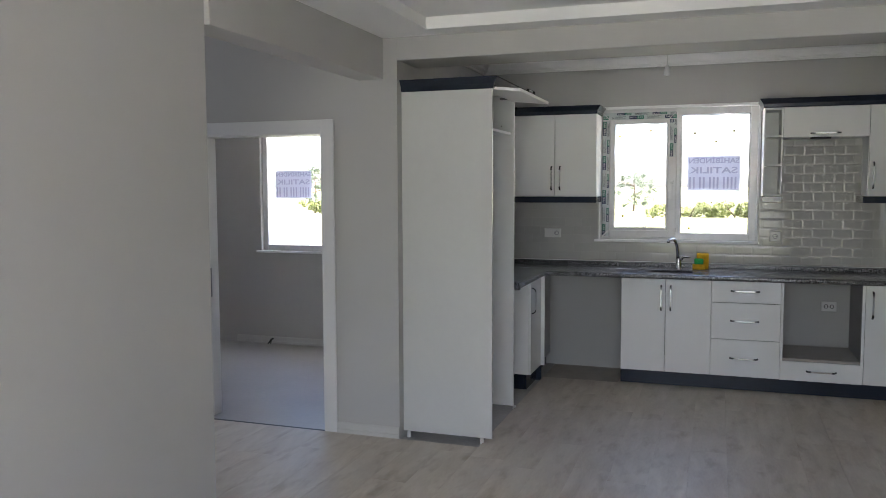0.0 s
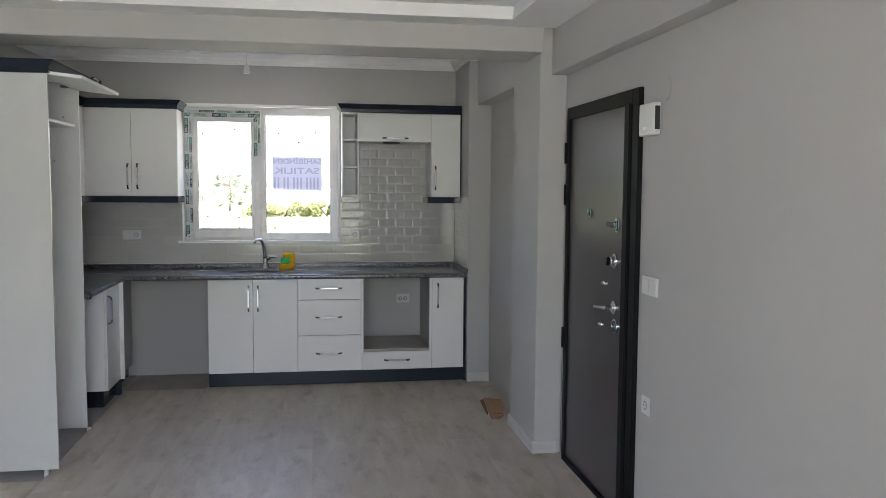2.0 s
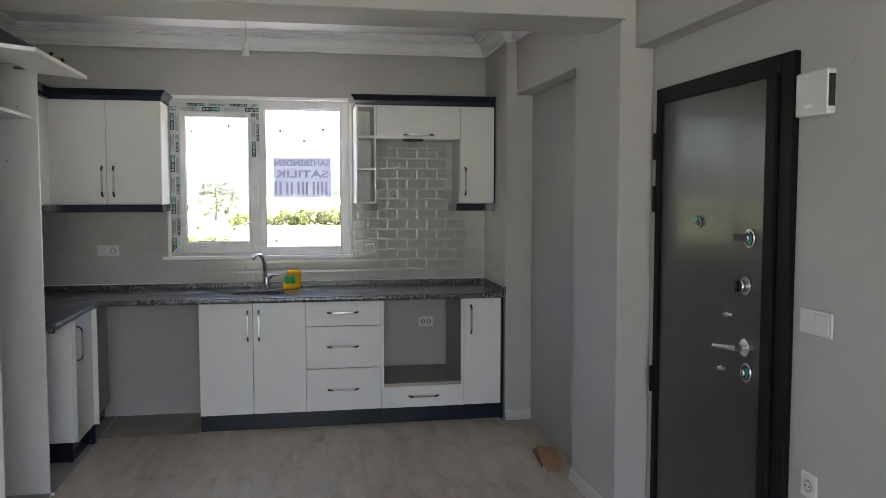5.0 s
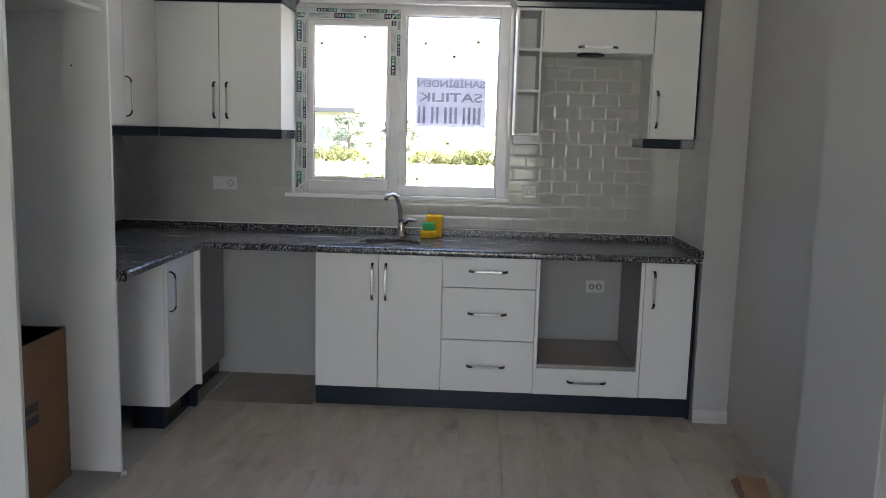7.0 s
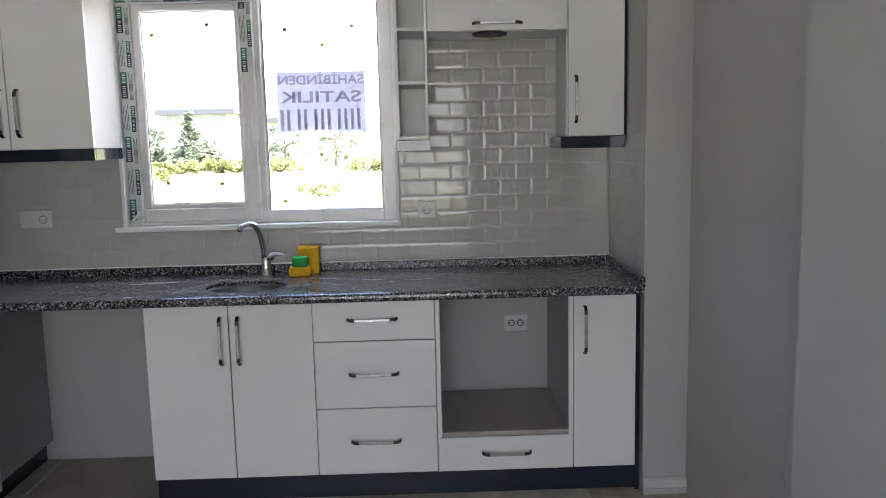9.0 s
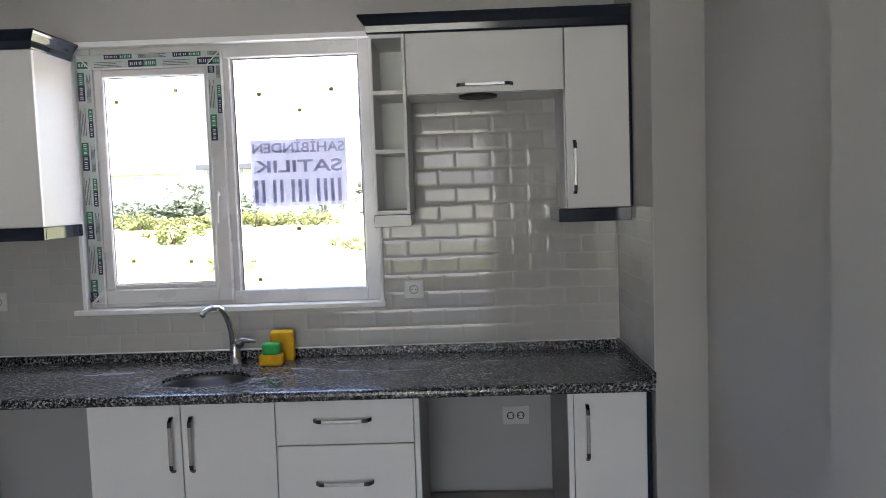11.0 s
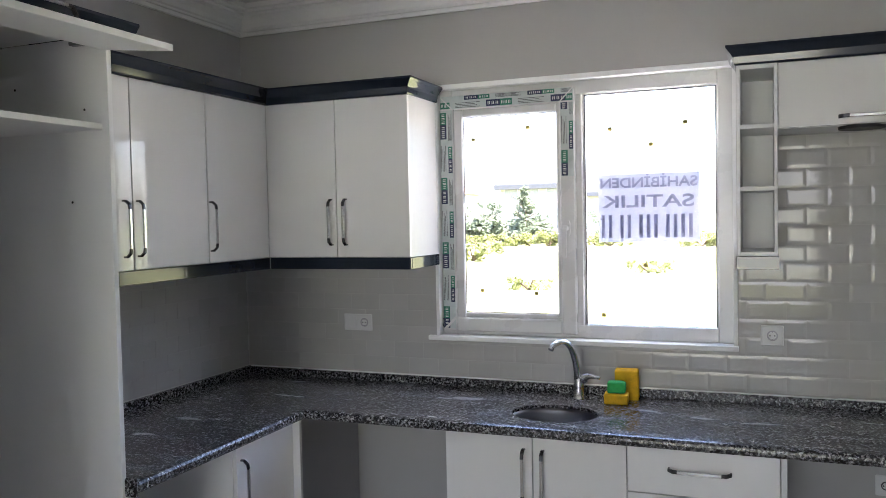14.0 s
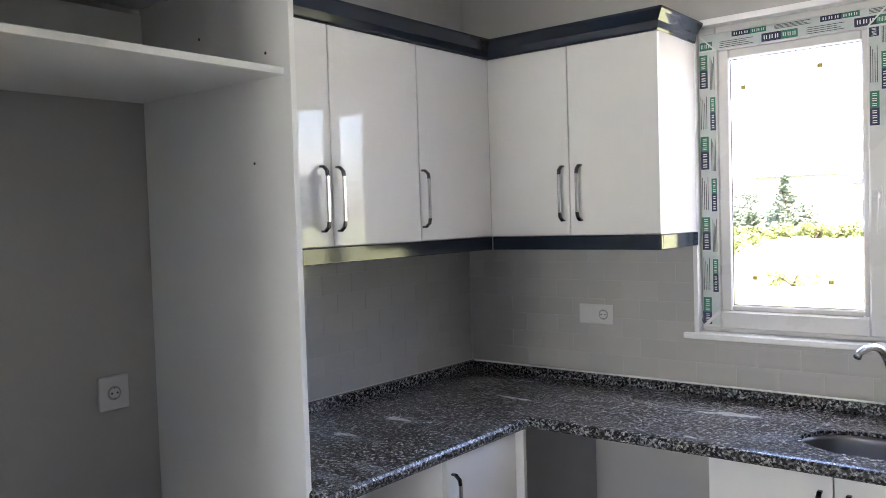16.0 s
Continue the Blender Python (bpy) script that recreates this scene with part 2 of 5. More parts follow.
SLATE = mat("grey_roof_edge", (0.12, 0.12, 0.135), 0.8, var=0.1)
SIDEW = mat("satin_white_board", (0.62, 0.62, 0.60), 0.22, var=0.03, scale=1.5, fine=30, bump=0.01)
# white melamine with its colour lowered so window light does not bleach it
END_DIMMED = mat("white_melamine", (0.46, 0.45, 0.43), 0.32, var=0.05, scale=3, fine=40)
TEAL = mat("teal_film", (0.03, 0.30, 0.34), 0.3, var=0.12, scale=30)
TAPE = mat("tape_film", (0.50, 0.55, 0.54), 0.35, var=0.1, scale=20, fine=60)
INK_B = mat("tape_navy", (0.012, 0.022, 0.07), 0.4, var=0.1)
INK_G = mat("tape_green", (0.025, 0.17, 0.11), 0.4, var=0.1)
INK_W = mat("tape_white", (0.75, 0.75, 0.74), 0.4, var=0.05)
SIGNINK = paper_mat("sign_ink", (0.34, 0.34, 0.45), (0.39, 0.39, 0.51), 0.7)
PAPER = paper_mat("sign_paper", (0.51, 0.52, 0.63), (0.56, 0.57, 0.68), 0.16)
GLASS = glass_mat()
SUBFLOOR = mat("dusty_subfloor", (0.35, 0.31, 0.265), 0.55, var=0.2, scale=5, fine=60, bump=0.2, dist=0.003)
PADM = mat("yellow_pad", (0.25, 0.19, 0.03), 0.7, var=0.2, scale=60)
FIELD = mat("dry_grass_field", (0.20, 0.205, 0.085), 0.95, var=0.45, scale=0.35, fine=4, bump=0.6, dist=0.08)
LEAF = mat("shrub_leaves", (0.13, 0.145, 0.032), 0.6, var=0.45, scale=2.5, fine=12, bump=0.1)
LEAFD = mat("tree_leaves", (0.085, 0.107, 0.062), 0.6, var=0.4, scale=2.5, fine=12, bump=0.1)
BARK = mat("bark", (0.14, 0.10, 0.07), 0.9, var=0.3, scale=9, fine=60, bump=0.5)
FACADE = mat("white_render", (0.46, 0.44, 0.42), 0.85, var=0.06, scale=0.8, fine=12)
ROOF = mat("roof_tiles", (0.30, 0.12, 0.075), 0.8, var=0.2, scale=3, fine=20, bump=0.3)
DARKW = mat("dark_window", (0.30, 0.32, 0.34), 0.15, var=0.2)

# ---- building helpers ----
ORIGIN = {}


def thing(name, loc, label, category, group="", kind=""):
    ob = new(name)
    ob.empty_display_size = 0.05
    ob.location = loc
    ORIGIN[ob] = Vector(loc)
    return tagged(ob, label, category, group, kind)


def part(name, bm, material, parent=None, label="", smooth=False):
    me = bpy.data.meshes.new(name)
    if parent is not None:
        bmesh.ops.translate(bm, verts=bm.verts, vec=-ORIGIN[parent])
    for f in bm.faces:
        f.smooth = smooth
    bm.to_mesh(me)
    bm.free()
    me.materials.append(material)
    ob = new(name, me)
    if parent is not None:
        ob.parent = parent
        ORIGIN[ob] = ORIGIN[parent]
    if label:
        ob["label"] = label
    return ob


def box(x0, x1, y0, y1, z0, z1, bev=0.0015, bm=None, seg=1):
    own = bmesh.new()
    vs = [own.verts.new((x, y, z)) for x in (min(x0, x1), max(x0, x1)) for y in (min(y0, y1), max(y0, y1)) for z in (min(z0, z1), max(z0, z1))]
    for q in ((0, 1, 3, 2), (4, 6, 7, 5), (0, 4, 5, 1), (2, 3, 7, 6), (0, 2, 6, 4), (1, 5, 7, 3)):
        own.faces.new([vs[k] for k in q])
    if bev:
        bmesh.ops.bevel(own, geom=own.edges[:], offset=bev, segments=seg, profile=0.5, affect="EDGES")
    if bm is None:
        return own
    merge(own, bm)
    return bm


def merge(src, dst):
    table = {v: dst.verts.new(v.co) for v in src.verts}
    for f in src.faces:
        nf = dst.faces.new([table[v] for v in f.verts])
        nf.smooth = f.smooth
    src.free()


def slab(name, x0, x1, y0, y1, z0, z1, material, parent=None, label="", bev=0.0015):
    return part(name, box(x0, x1, y0, y1, z0, z1, bev), material, parent, label)


def sweep(points, w, h, side, bm=None, closed=False):
    """A bar of section w by h along points; side is the direction of w."""
    bm = bm or bmesh.new()
    side = Vector(side).normalized()
    rings = []
    pts = [Vector(p) for p in points]
    for k, p in enumerate(pts):
        a = pts[max(0, k - 1)]
        b = pts[min(len(pts) - 1, k + 1)]
        t = (b - a).normalized()
        up = t.cross(side).normalized()
        scale = 1.0
        if 0 < k < len(pts) - 1:
            c = (pts[k] - a).normalized().dot((b - pts[k]).normalized())
            scale = 1 / max(0.5, math.sqrt((1 + c) / 2))
        ring = []
        for u, v in ((-0.5, -0.35), (-0.35, -0.5), (0.35, -0.5), (0.5, -0.35), (0.5, 0.35), (0.35, 0.5), (-0.35, 0.5), (-0.5, 0.35)):
            ring.append(bm.verts.new(p + side * (u * w) + up * (v * h * scale)))
        rings.append(ring)
    for a, b in zip(rings, rings[1:]):
        for k in range(8):
            bm.faces.new((a[k], a[(k + 1) % 8], b[(k + 1) % 8], b[k]))
    bm.faces.new(rings[0][::-1])
    bm.faces.new(rings[-1])
    bmesh.ops.recalc_face_normals(bm, faces=bm.faces)
    return bm


def tube(points, radii, n=12, bm=None):
    bm = bm or bmesh.new()
    pts = [Vector(p) for p in points]
    rings, ref = [], None
    for k, p in enumerate(pts):
        t = (pts[min(len(pts) - 1, k + 1)] - pts[max(0, k - 1)]).normalized()
        if ref is None:
            ref = t.orthogonal().normalized()
        ref = (ref - t * ref.dot(t)).normalized()
        o = t.cross(ref)
        r = radii[k] if isinstance(radii, (list, tuple)) else radii
        rings.append([bm.verts.new(p + (ref * math.cos(a) + o * math.sin(a)) * r) for a in (2 * math.pi * j / n for j in range(n))])
    for a, b in zip(rings, rings[1:]):
        for j in range(n):
            f = bm.faces.new((a[j], a[(j + 1) % n], b[(j + 1) % n], b[j]))
    bm.faces.new(rings[0][::-1])
    bm.faces.new(rings[-1])
    bmesh.ops.recalc_face_normals(bm, faces=bm.faces)
    return bm


def disc(c, normal, r, depth, n=24, bm=None):
    c, normal = Vector(c), Vector(normal).normalized()
    return tube([c, c + normal * depth * 0.75, c + normal * depth], [r, r, r * 0.88], n, bm)


def extrude_profile(profile, start, along, length, out, mitre0=0.0, mitre1=0.0, bm=None):
    """A moulding: profile points (out, up), run along a direction; mitre: shift of the ends for each metre of out."""
    bm = bm or bmesh.new()
    start, along, out = Vector(start), Vector(along), Vector(out)
    a = [bm.verts.new(start + out * o + Vector((0, 0, u)) + along * (o * mitre0)) for o, u in profile]
    b = [bm.verts.new(start + out * o + Vector((0, 0, u)) + along * (length + o * mitre1)) for o, u in profile]
    k = len(profile)
    for j in range(k):
        bm.faces.new((a[j], a[(j + 1) % k], b[(j + 1) % k], b[j]))
    bm.faces.new(a[::-1])
    bm.faces.new(b)
    bmesh.ops.recalc_face_normals(bm, faces=bm.faces)
    return bm


def handle(parent, centre, along, normal, length=0.2):
    """A chrome bow handle with slanted ends."""
    c, a, nrm = Vector(centre), Vector(along), Vector(normal)
    h = length / 2
    path = [c - a * h - nrm * 0.0005, c - a * h + nrm * 0.012, c - a * (h - 0.013) + nrm * 0.028, c - a * (h - 0.03) + nrm * 0.031,
            c + a * (h - 0.03) + nrm * 0.031, c + a * (h - 0.013) + nrm * 0.028, c + a * h + nrm * 0.012, c + a * h - nrm * 0.0005]
    ob = part("handle", sweep(path, 0.013, 0.007, a.cross(nrm)), CHROME, parent, "chrome bow handle, dark reflections coloured into its slanted ends")
    # dark reflections of the slanted ends, put in as a darker chrome
    ob.data.materials.append(CHROMED)
    for f in ob.data.polygons:
        if abs((f.center + ORIGIN[ob] - c).dot(a)) > h - 0.028:
            f.material_index = 1
    return ob


def structure(name, bm, material, label, category):
    ob = part(name, bm, material)
    return tagged(ob, label, category, kind="structure")


# ---- large structure ----
LOW = -0.045
HALLZ = -0.004   # finished floor of hall and bedroom
# bare floor of hall, bedroom and under the units, laminate on top of it
structure("floor", box(-6.0, 2.6, -9.8, 0.3, -0.76, LOW, 0), SCREED, "bare grey cement screed floor with stains and dust", "floor")

YF = -2.53
wall_b = bmesh.new()
WX0, WX1, WZ0, WZ1 = -0.258, 1.038, 1.128, 2.288
# BX1 lies out of sight, set wide to let more daylight into the bedroom
BX0, BX1, BZ0, BZ1 = -3.70, -1.75, 0.955, 2.16
for x0, x1, z0, z1 in ((-6.0, BX0, LOW, 2.95), (BX0, BX1, LOW, BZ0), (BX0, BX1, BZ1, 2.95), (BX1, WX0, LOW, 2.95),
                       (WX0, WX1, LOW, WZ0), (WX0, WX1, WZ1, 2.95), (WX1, 2.6, LOW, 2.95)):
    box(x0, x1, 0.008, 0.26, z0, z1, 0, wall_b)
structure("wall_window", wall_b, WALL, "grey painted outer wall with window openings", "wall")
structure("wall_kitchen_side", box(-1.45, -1.325, -2.36, 0.008, LOW, 2.95, 0), WALL, "grey painted wall between kitchen and bedroom", "wall")
front = bmesh.new()
for x0, x1, z0, z1 in ((-6.0, -2.625, LOW, 2.95), (-2.625, -1.672, 1.962, 2.95), (-1.672, -1.163, LOW, 2.95)):
    box(x0, x1, YF, -2.36, z0, z1, 0, front)
structure("wall_hall", front, WALL, "grey painted wall with the bedroom doorway", "wall")
structure("wall_living_side", box(-1.42, -1.28, -9.8, -4.34, LOW, 2.95, 0), WALL, "plain grey painted living room wall", "wall")
structure("wall_hall_near", box(-6.0, -1.42, -4.46, -4.34, LOW, 2.95, 0), WALL, "plain grey hall wall", "wall")
structure("wall_end_side", box(-6.1, -6.0, -9.8, 0.3, LOW, 2.95, 0), WALL, "plain grey closing wall", "wall")
structure("wall_entry", box(2.30, 2.55, -9.8, 0.008, LOW, 2.95, 0), WALL, "grey painted wall with the entry door", "wall")
pillar = box(2.067, 2.30, -0.63, 0.008, LOW, 2.95, 0)
structure("wall_pillar", pillar, WALL, "grey painted corner pillar beside the worktop", "pillar")
structure("wall_column", box(2.133, 2.30, -2.46, -1.845, LOW, 2.95, 0.004), WALL, "grey painted column beside the entry door", "column")
structure("wall_recess", box(2.252, 2.30, -1.845, -0.63, LOW, 2.262, 0), WALL, "grey painted wall set back between pillar and column", "wall")
structure("beam_recess", box(2.137, 2.30, -1.845, -0.63, 2.262, 2.95, 0.003), WALL, "grey painted beam over the wall recess", "beam")
structure("beam_kitchen", box(-1.163, 2.133, YF, -2.17, 2.376, 2.95, 0.003), WALL, "grey painted beam at the kitchen opening", "beam")
structure("beam_entry", box(2.205, 2.30, -9.6, -2.46, 2.259, 2.95, 0.003), WALL, "grey painted beam along the entry wall", "beam")
structure("beam_hall", box(-1.42, -1.255, -4.34, YF, 2.264, 2.95, 0.003), WALL, "grey painted beam over the hall opening", "beam")
OX0, OX1, OZ0, OZ1 = -0.70, 1.92, 0.12, 2.42
back = bmesh.new()
for x0, x1, z0, z1 in ((-1.42, OX0, LOW, 2.95), (OX0, OX1, OZ1, 2.95), (OX0, OX1, LOW, OZ0), (OX1, 2.55, LOW, 2.95)):
    box(x0, x1, -9.8, -9.66, z0, z1, 0, back)
structure("wall_balcony", back, WALL, "grey wall with the balcony window", "wall")

# ceilings: kitchen, living room with a dropped border, hall and bedroom
structure("ceiling_kitchen", box(-1.325, 2.31, -2.17, 0.008, 2.745, 2.80, 0), CEIL, "white painted kitchen ceiling", "ceiling")
TX0, TX1, TY0, TY1 = -0.90, 1.902, -8.6, -2.715
tray = bmesh.new()
for x0, x1, y0, y1 in ((-1.28, TX0, -9.66, YF), (TX1, 2.205, -9.66, YF), (TX0, TX1, TY1, YF), (TX0, TX1, -9.66, TY0)):
    box(x0, x1, y0, y1, 2.515, 2.535, 0, tray)
for x0, x1, y0, y1 in ((TX0 - 0.025, TX0 - 0.005, TY0, TY1), (TX1 + 0.005, TX1 + 0.025, TY0, TY1), (TX0 - 0.025, TX1 + 0.025, TY1 + 0.005, TY1 + 0.025), (TX0 - 0.025, TX1 + 0.025, TY0 - 0.025, TY0 - 0.005)):
    box(x0, x1, y0, y1, 2.5352, 2.5853, 0, tray)
box(-1.28, 2.205, -9.66, YF, 2.5855, 2.78, 0, tray)
structure("ceiling_living", tray, CEIL, "white plasterboard ceiling with a dropped border and raised tray", "ceiling")
structure("ceiling_hall", box(-6.0, -1.42, -4.34, 0.008, 2.70, 2.78, 0), CEIL, "white painted hall ceiling", "ceiling")
structure("ceiling_roof", box(-6.1, 2.6, -9.8, 0.3, 2.95, 3.1, 0), CEIL, "flat roof slab", "ceiling")

# cornice round the kitchen
CORN = [(0, 0), (0.016, 0), (0.018, 0.016), (0.03, 0.017), (0.031, 0.026), (0.04, 0.032), (0.046, 0.05), (0.062, 0.074), (0.082, 0.084), (0.083, 0.094), (0.098, 0.095), (0.1, 0.108), (0.122, 0.109), (0.126, 0.13), (0, 0.13)]
cn = bmesh.new()
extrude_profile(CORN, (-1.325, 0.008, 2.614), (1, 0, 0), 3.392, (0, -1, 0), 1, -1, cn)
extrude_profile(CORN, (2.067, 0.008, 2.614), (0, -1, 0), 0.638, (-1, 0, 0), 1, 1, cn)
extrude_profile(CORN, (2.067, -0.63, 2.614), (1, 0, 0), 0.066, (0, -1, 0), -1, -1, cn)
extrude_profile(CORN, (2.133, -0.63, 2.614), (0, -1, 0), 1.54, (-1, 0, 0), 1, 0, cn)
extrude_profile(CORN, (-1.325, -2.17, 2.614), (0, 1, 0), 2.178, (1, 0, 0), 0, -1, cn)
tagged(part("trim_cornice", cn, TRIM), "white moulded plaster cornice round the kitchen ceiling", "cornice", kind="structure")

# baseboards
bb = bmesh.new()
BASE = [(0, 0), (0.016, 0), (0.016, 0.022), (0.011, 0.026), (0.011, 0.058), (0.006, 0.07), (0, 0.07)]
for st, al, ln, out in (((2.067, -0.63, 0), (1, 0, 0), 0.185, (0, -1, 0)), ((2.133, -1.845, 0), (0, -1, 0), 0.615, (-1, 0, 0)),
                        ((2.119, -2.46, 0), (1, 0, 0), 0.15, (0, -1, 0)),
                        ((2.30, -3.602, 0), (0, -1, 0), 6.05, (-1, 0, 0)), ((-1.28, -9.6, 0), (0, 1, 0), 5.26, (1, 0, 0)),
                        ((-1.597, YF, 0), (1, 0, 0), 0.434, (0, -1, 0)), ((-4.0, -0.0, 0), (1, 0, 0), 2.5, (0, -1, 0))):
    extrude_profile(BASE, st, al, ln, out, 0, 0, bb)
tagged(part("baseboard", bb, mat("grey_baseboard", (0.52, 0.51, 0.49), 0.45, var=0.05)), "light grey laminate baseboard along the walls", "baseboard", kind="structure")


# ---- windows ----
def frame_ring(bm, x0, x1, z0, z1, w, y0, y1, bev=0.004):
    box(x0, x0 + w, y0, y1, z0, z1, bev, bm)
    box(x1 - w, x1, y0, y1, z0, z1, bev, bm)
    box(x0 + w, x1 - w, y0, y1, z0, z0 + w, bev, bm)
    box(x0 + w, x1 - w, y0, y1, z1 - w, z1, bev, bm)


def pane(x0, x1, z0, z1, y, parent):
    bm = bmesh.new()
    vs = [bm.verts.new(p) for p in ((x0, y, z0), (x1, y, z0), (x1, y, z1), (x0, y, z1))]
    bm.faces.new(vs)
    g = part("pane", bm, GLASS, parent, "clear glass pane")
    g.visible_shadow = False
    return g


def text_mesh(body, size, width, x, y, z, material, parent, name):
    """Lettering on the outer side of the glass, so it reads mirrored from the room."""
    cu = bpy.data.curves.new(name, "FONT")
    cu.body, cu.size, cu.align_x, cu.offset = body, size, "CENTER", size * 0.022
    tmp = bpy.data.objects.new(name, cu)
    scene.collection.objects.link(tmp)
    bpy.context.view_layer.update()
    me = bpy.data.meshes.new_from_object(tmp.evaluated_get(bpy.context.evaluated_depsgraph_get()))
    bpy.data.objects.remove(tmp)
    bm = bmesh.new()
    bm.from_mesh(me)
    bpy.data.meshes.remove(me)
    xs = [v.co.x for v in bm.verts]
    k = width / (max(xs) - min(xs))
    for v in bm.verts:
        v.co = Vector((x - v.co.x * k, y, z + v.co.y))
    return part(name, bm, material, parent)


def window_sign(x0, x1, z0, z1, y):
    """A paper notice taped to the outside of the glass."""
    s = thing("paper_sign", ((x0 + x1) / 2, y, z0), "pale lilac paper sale notice on the window glass, lettering mirrored", "sign")
    w, h, c = x1 - x0, z1 - z0, (x0 + x1) / 2
    bm = bmesh.new()
    bm.faces.new([bm.verts.new(p) for p in ((x0, y + 0.002, z0), (x1, y + 0.002, z0), (x1, y + 0.002, z1), (x0, y + 0.002, z1))])
    part("sheet", bm, PAPER, s)
    text_mesh("SAHİBİNDEN", h * 0.205, w * 0.96, c, y - 0.0006, z0 + h * 0.80, SIGNINK, s, "lettering")
    text_mesh("SATILIK", h * 0.25, w * 0.92, c, y - 0.0006, z0 + h * 0.51, SIGNINK, s, "lettering")
    run = x0 + w * 0.03
    for gap, k in ((0, 2), (0.045, 2), (0.045, 3), (0.045, 4)):
        run += w * gap
        for _ in range(k):
            bb_ = bmesh.new()
            bb_.faces.new([bb_.verts.new(p) for p in ((run, y - 0.0006, z0 + h * 0.06), (run + w * 0.036, y - 0.0006, z0 + h * 0.06), (run + w * 0.036, y - 0.0006, z0 + h * 0.40), (run, y - 0.0006, z0 + h * 0.40))])
            part("bar", bb_, SIGNINK, s)
            run += w * 0.0735
    return s


def kitchen_window():
    w = thing("window_1", (0.39, 0.06, WZ0), "white plastic two-light window with protective film left on its casement", "window", kind="structure")
    fr = bmesh.new()
    frame_ring(fr, WX0 + 0.002, WX1 - 0.002, WZ0 + 0.002, WZ1 - 0.02, 0.062, 0.055, 0.125)
    box(0.352, 0.412, 0.055, 0.125, WZ0 + 0.06, WZ1 - 0.08, 0.004, fr)
    part("window_frame", fr, PVC, w)
    sa = bmesh.new()
    frame_ring(sa, -0.250, 0.383, 1.148, 2.240, 0.066, 0.035, 0.10, 0.006)
    sash = part("sash", sa, PVC, w, "tilting white casement")
    bd = bmesh.new()
    for q in ((-0.185, -0.143, 1.213, 2.175), (0.298, 0.318, 1.213, 2.175), (-0.143, 0.298, 1.213, 1.235), (-0.143, 0.298, 2.139, 2.175)):
        box(q[0], q[1], 0.047, 0.075, q[2], q[3], 0.005, bd)
    part("glazing_bead", bd, PVC, sash)
    part("gasket", _ring_bm(-0.143, 0.298, 1.235, 2.139, 0.003, 0.061, 0.0635), GASKET, sash)
    pane(-0.143, 0.298, 1.235, 2.139, 0.064, w)
    bead = bmesh.new()
    frame_ring(bead, 0.408, 0.98, 1.178, 2.214, 0.012, 0.075, 0.10, 0.002)
    part("glazing_bead", bead, PVC, w)
    part("gasket", _ring_bm(0.419, 0.969, 1.189, 2.203, 0.004, 0.073, 0.0755), GASKET, w)
    pane(0.42, 0.968, 1.19, 2.202, 0.09, w)
    head = box(WX0, WX1, 0.004, 0.06, WZ1 - 0.022, WZ1, 0.001)
    part("reveal", head, TRIM, w, "white plastered head of the opening")
    rv = bmesh.new()
    box(WX0 - 0.012, WX0 + 0.004, -0.004, 0.06, WZ0, WZ1, 0.001, rv)
    box(WX1 - 0.004, WX1 + 0.012, -0.004, 0.06, WZ0, WZ1, 0.001, rv)
    part("reveal", rv, TRIM, w)
    hd = bmesh.new()
    sweep([(0.346, 0.034, 1.62), (0.346, 0.018, 1.62)], 0.028, 0.065, (1, 0, 0), hd)
    sweep([(0.346, 0.018, 1.62), (0.346, -0.012, 1.62)], 0.018, 0.018, (1, 0, 0), hd)
    sweep([(0.346, -0.014, 1.634), (0.346, -0.022, 1.615), (0.345, -0.024, 1.56), (0.342, -0.020, 1.495)], 0.021, 0.012, (1, 0, 0), hd)
    part("window_handle", hd, PVC, w, "white lever handle")
    part("window_sill", box(WX0 - 0.05, WX1 + 0.016, -0.018, 0.0548, WZ0 - 0.018, WZ0 + 0.004, 0.003), TRIM, w, "white stone sill")
    return w


def _ring_bm(x0, x1, z0, z1, t, y0, y1):
    bm = bmesh.new()
    frame_ring(bm, x0, x1, z0, z1, t, y0, y1, 0)
    return bm


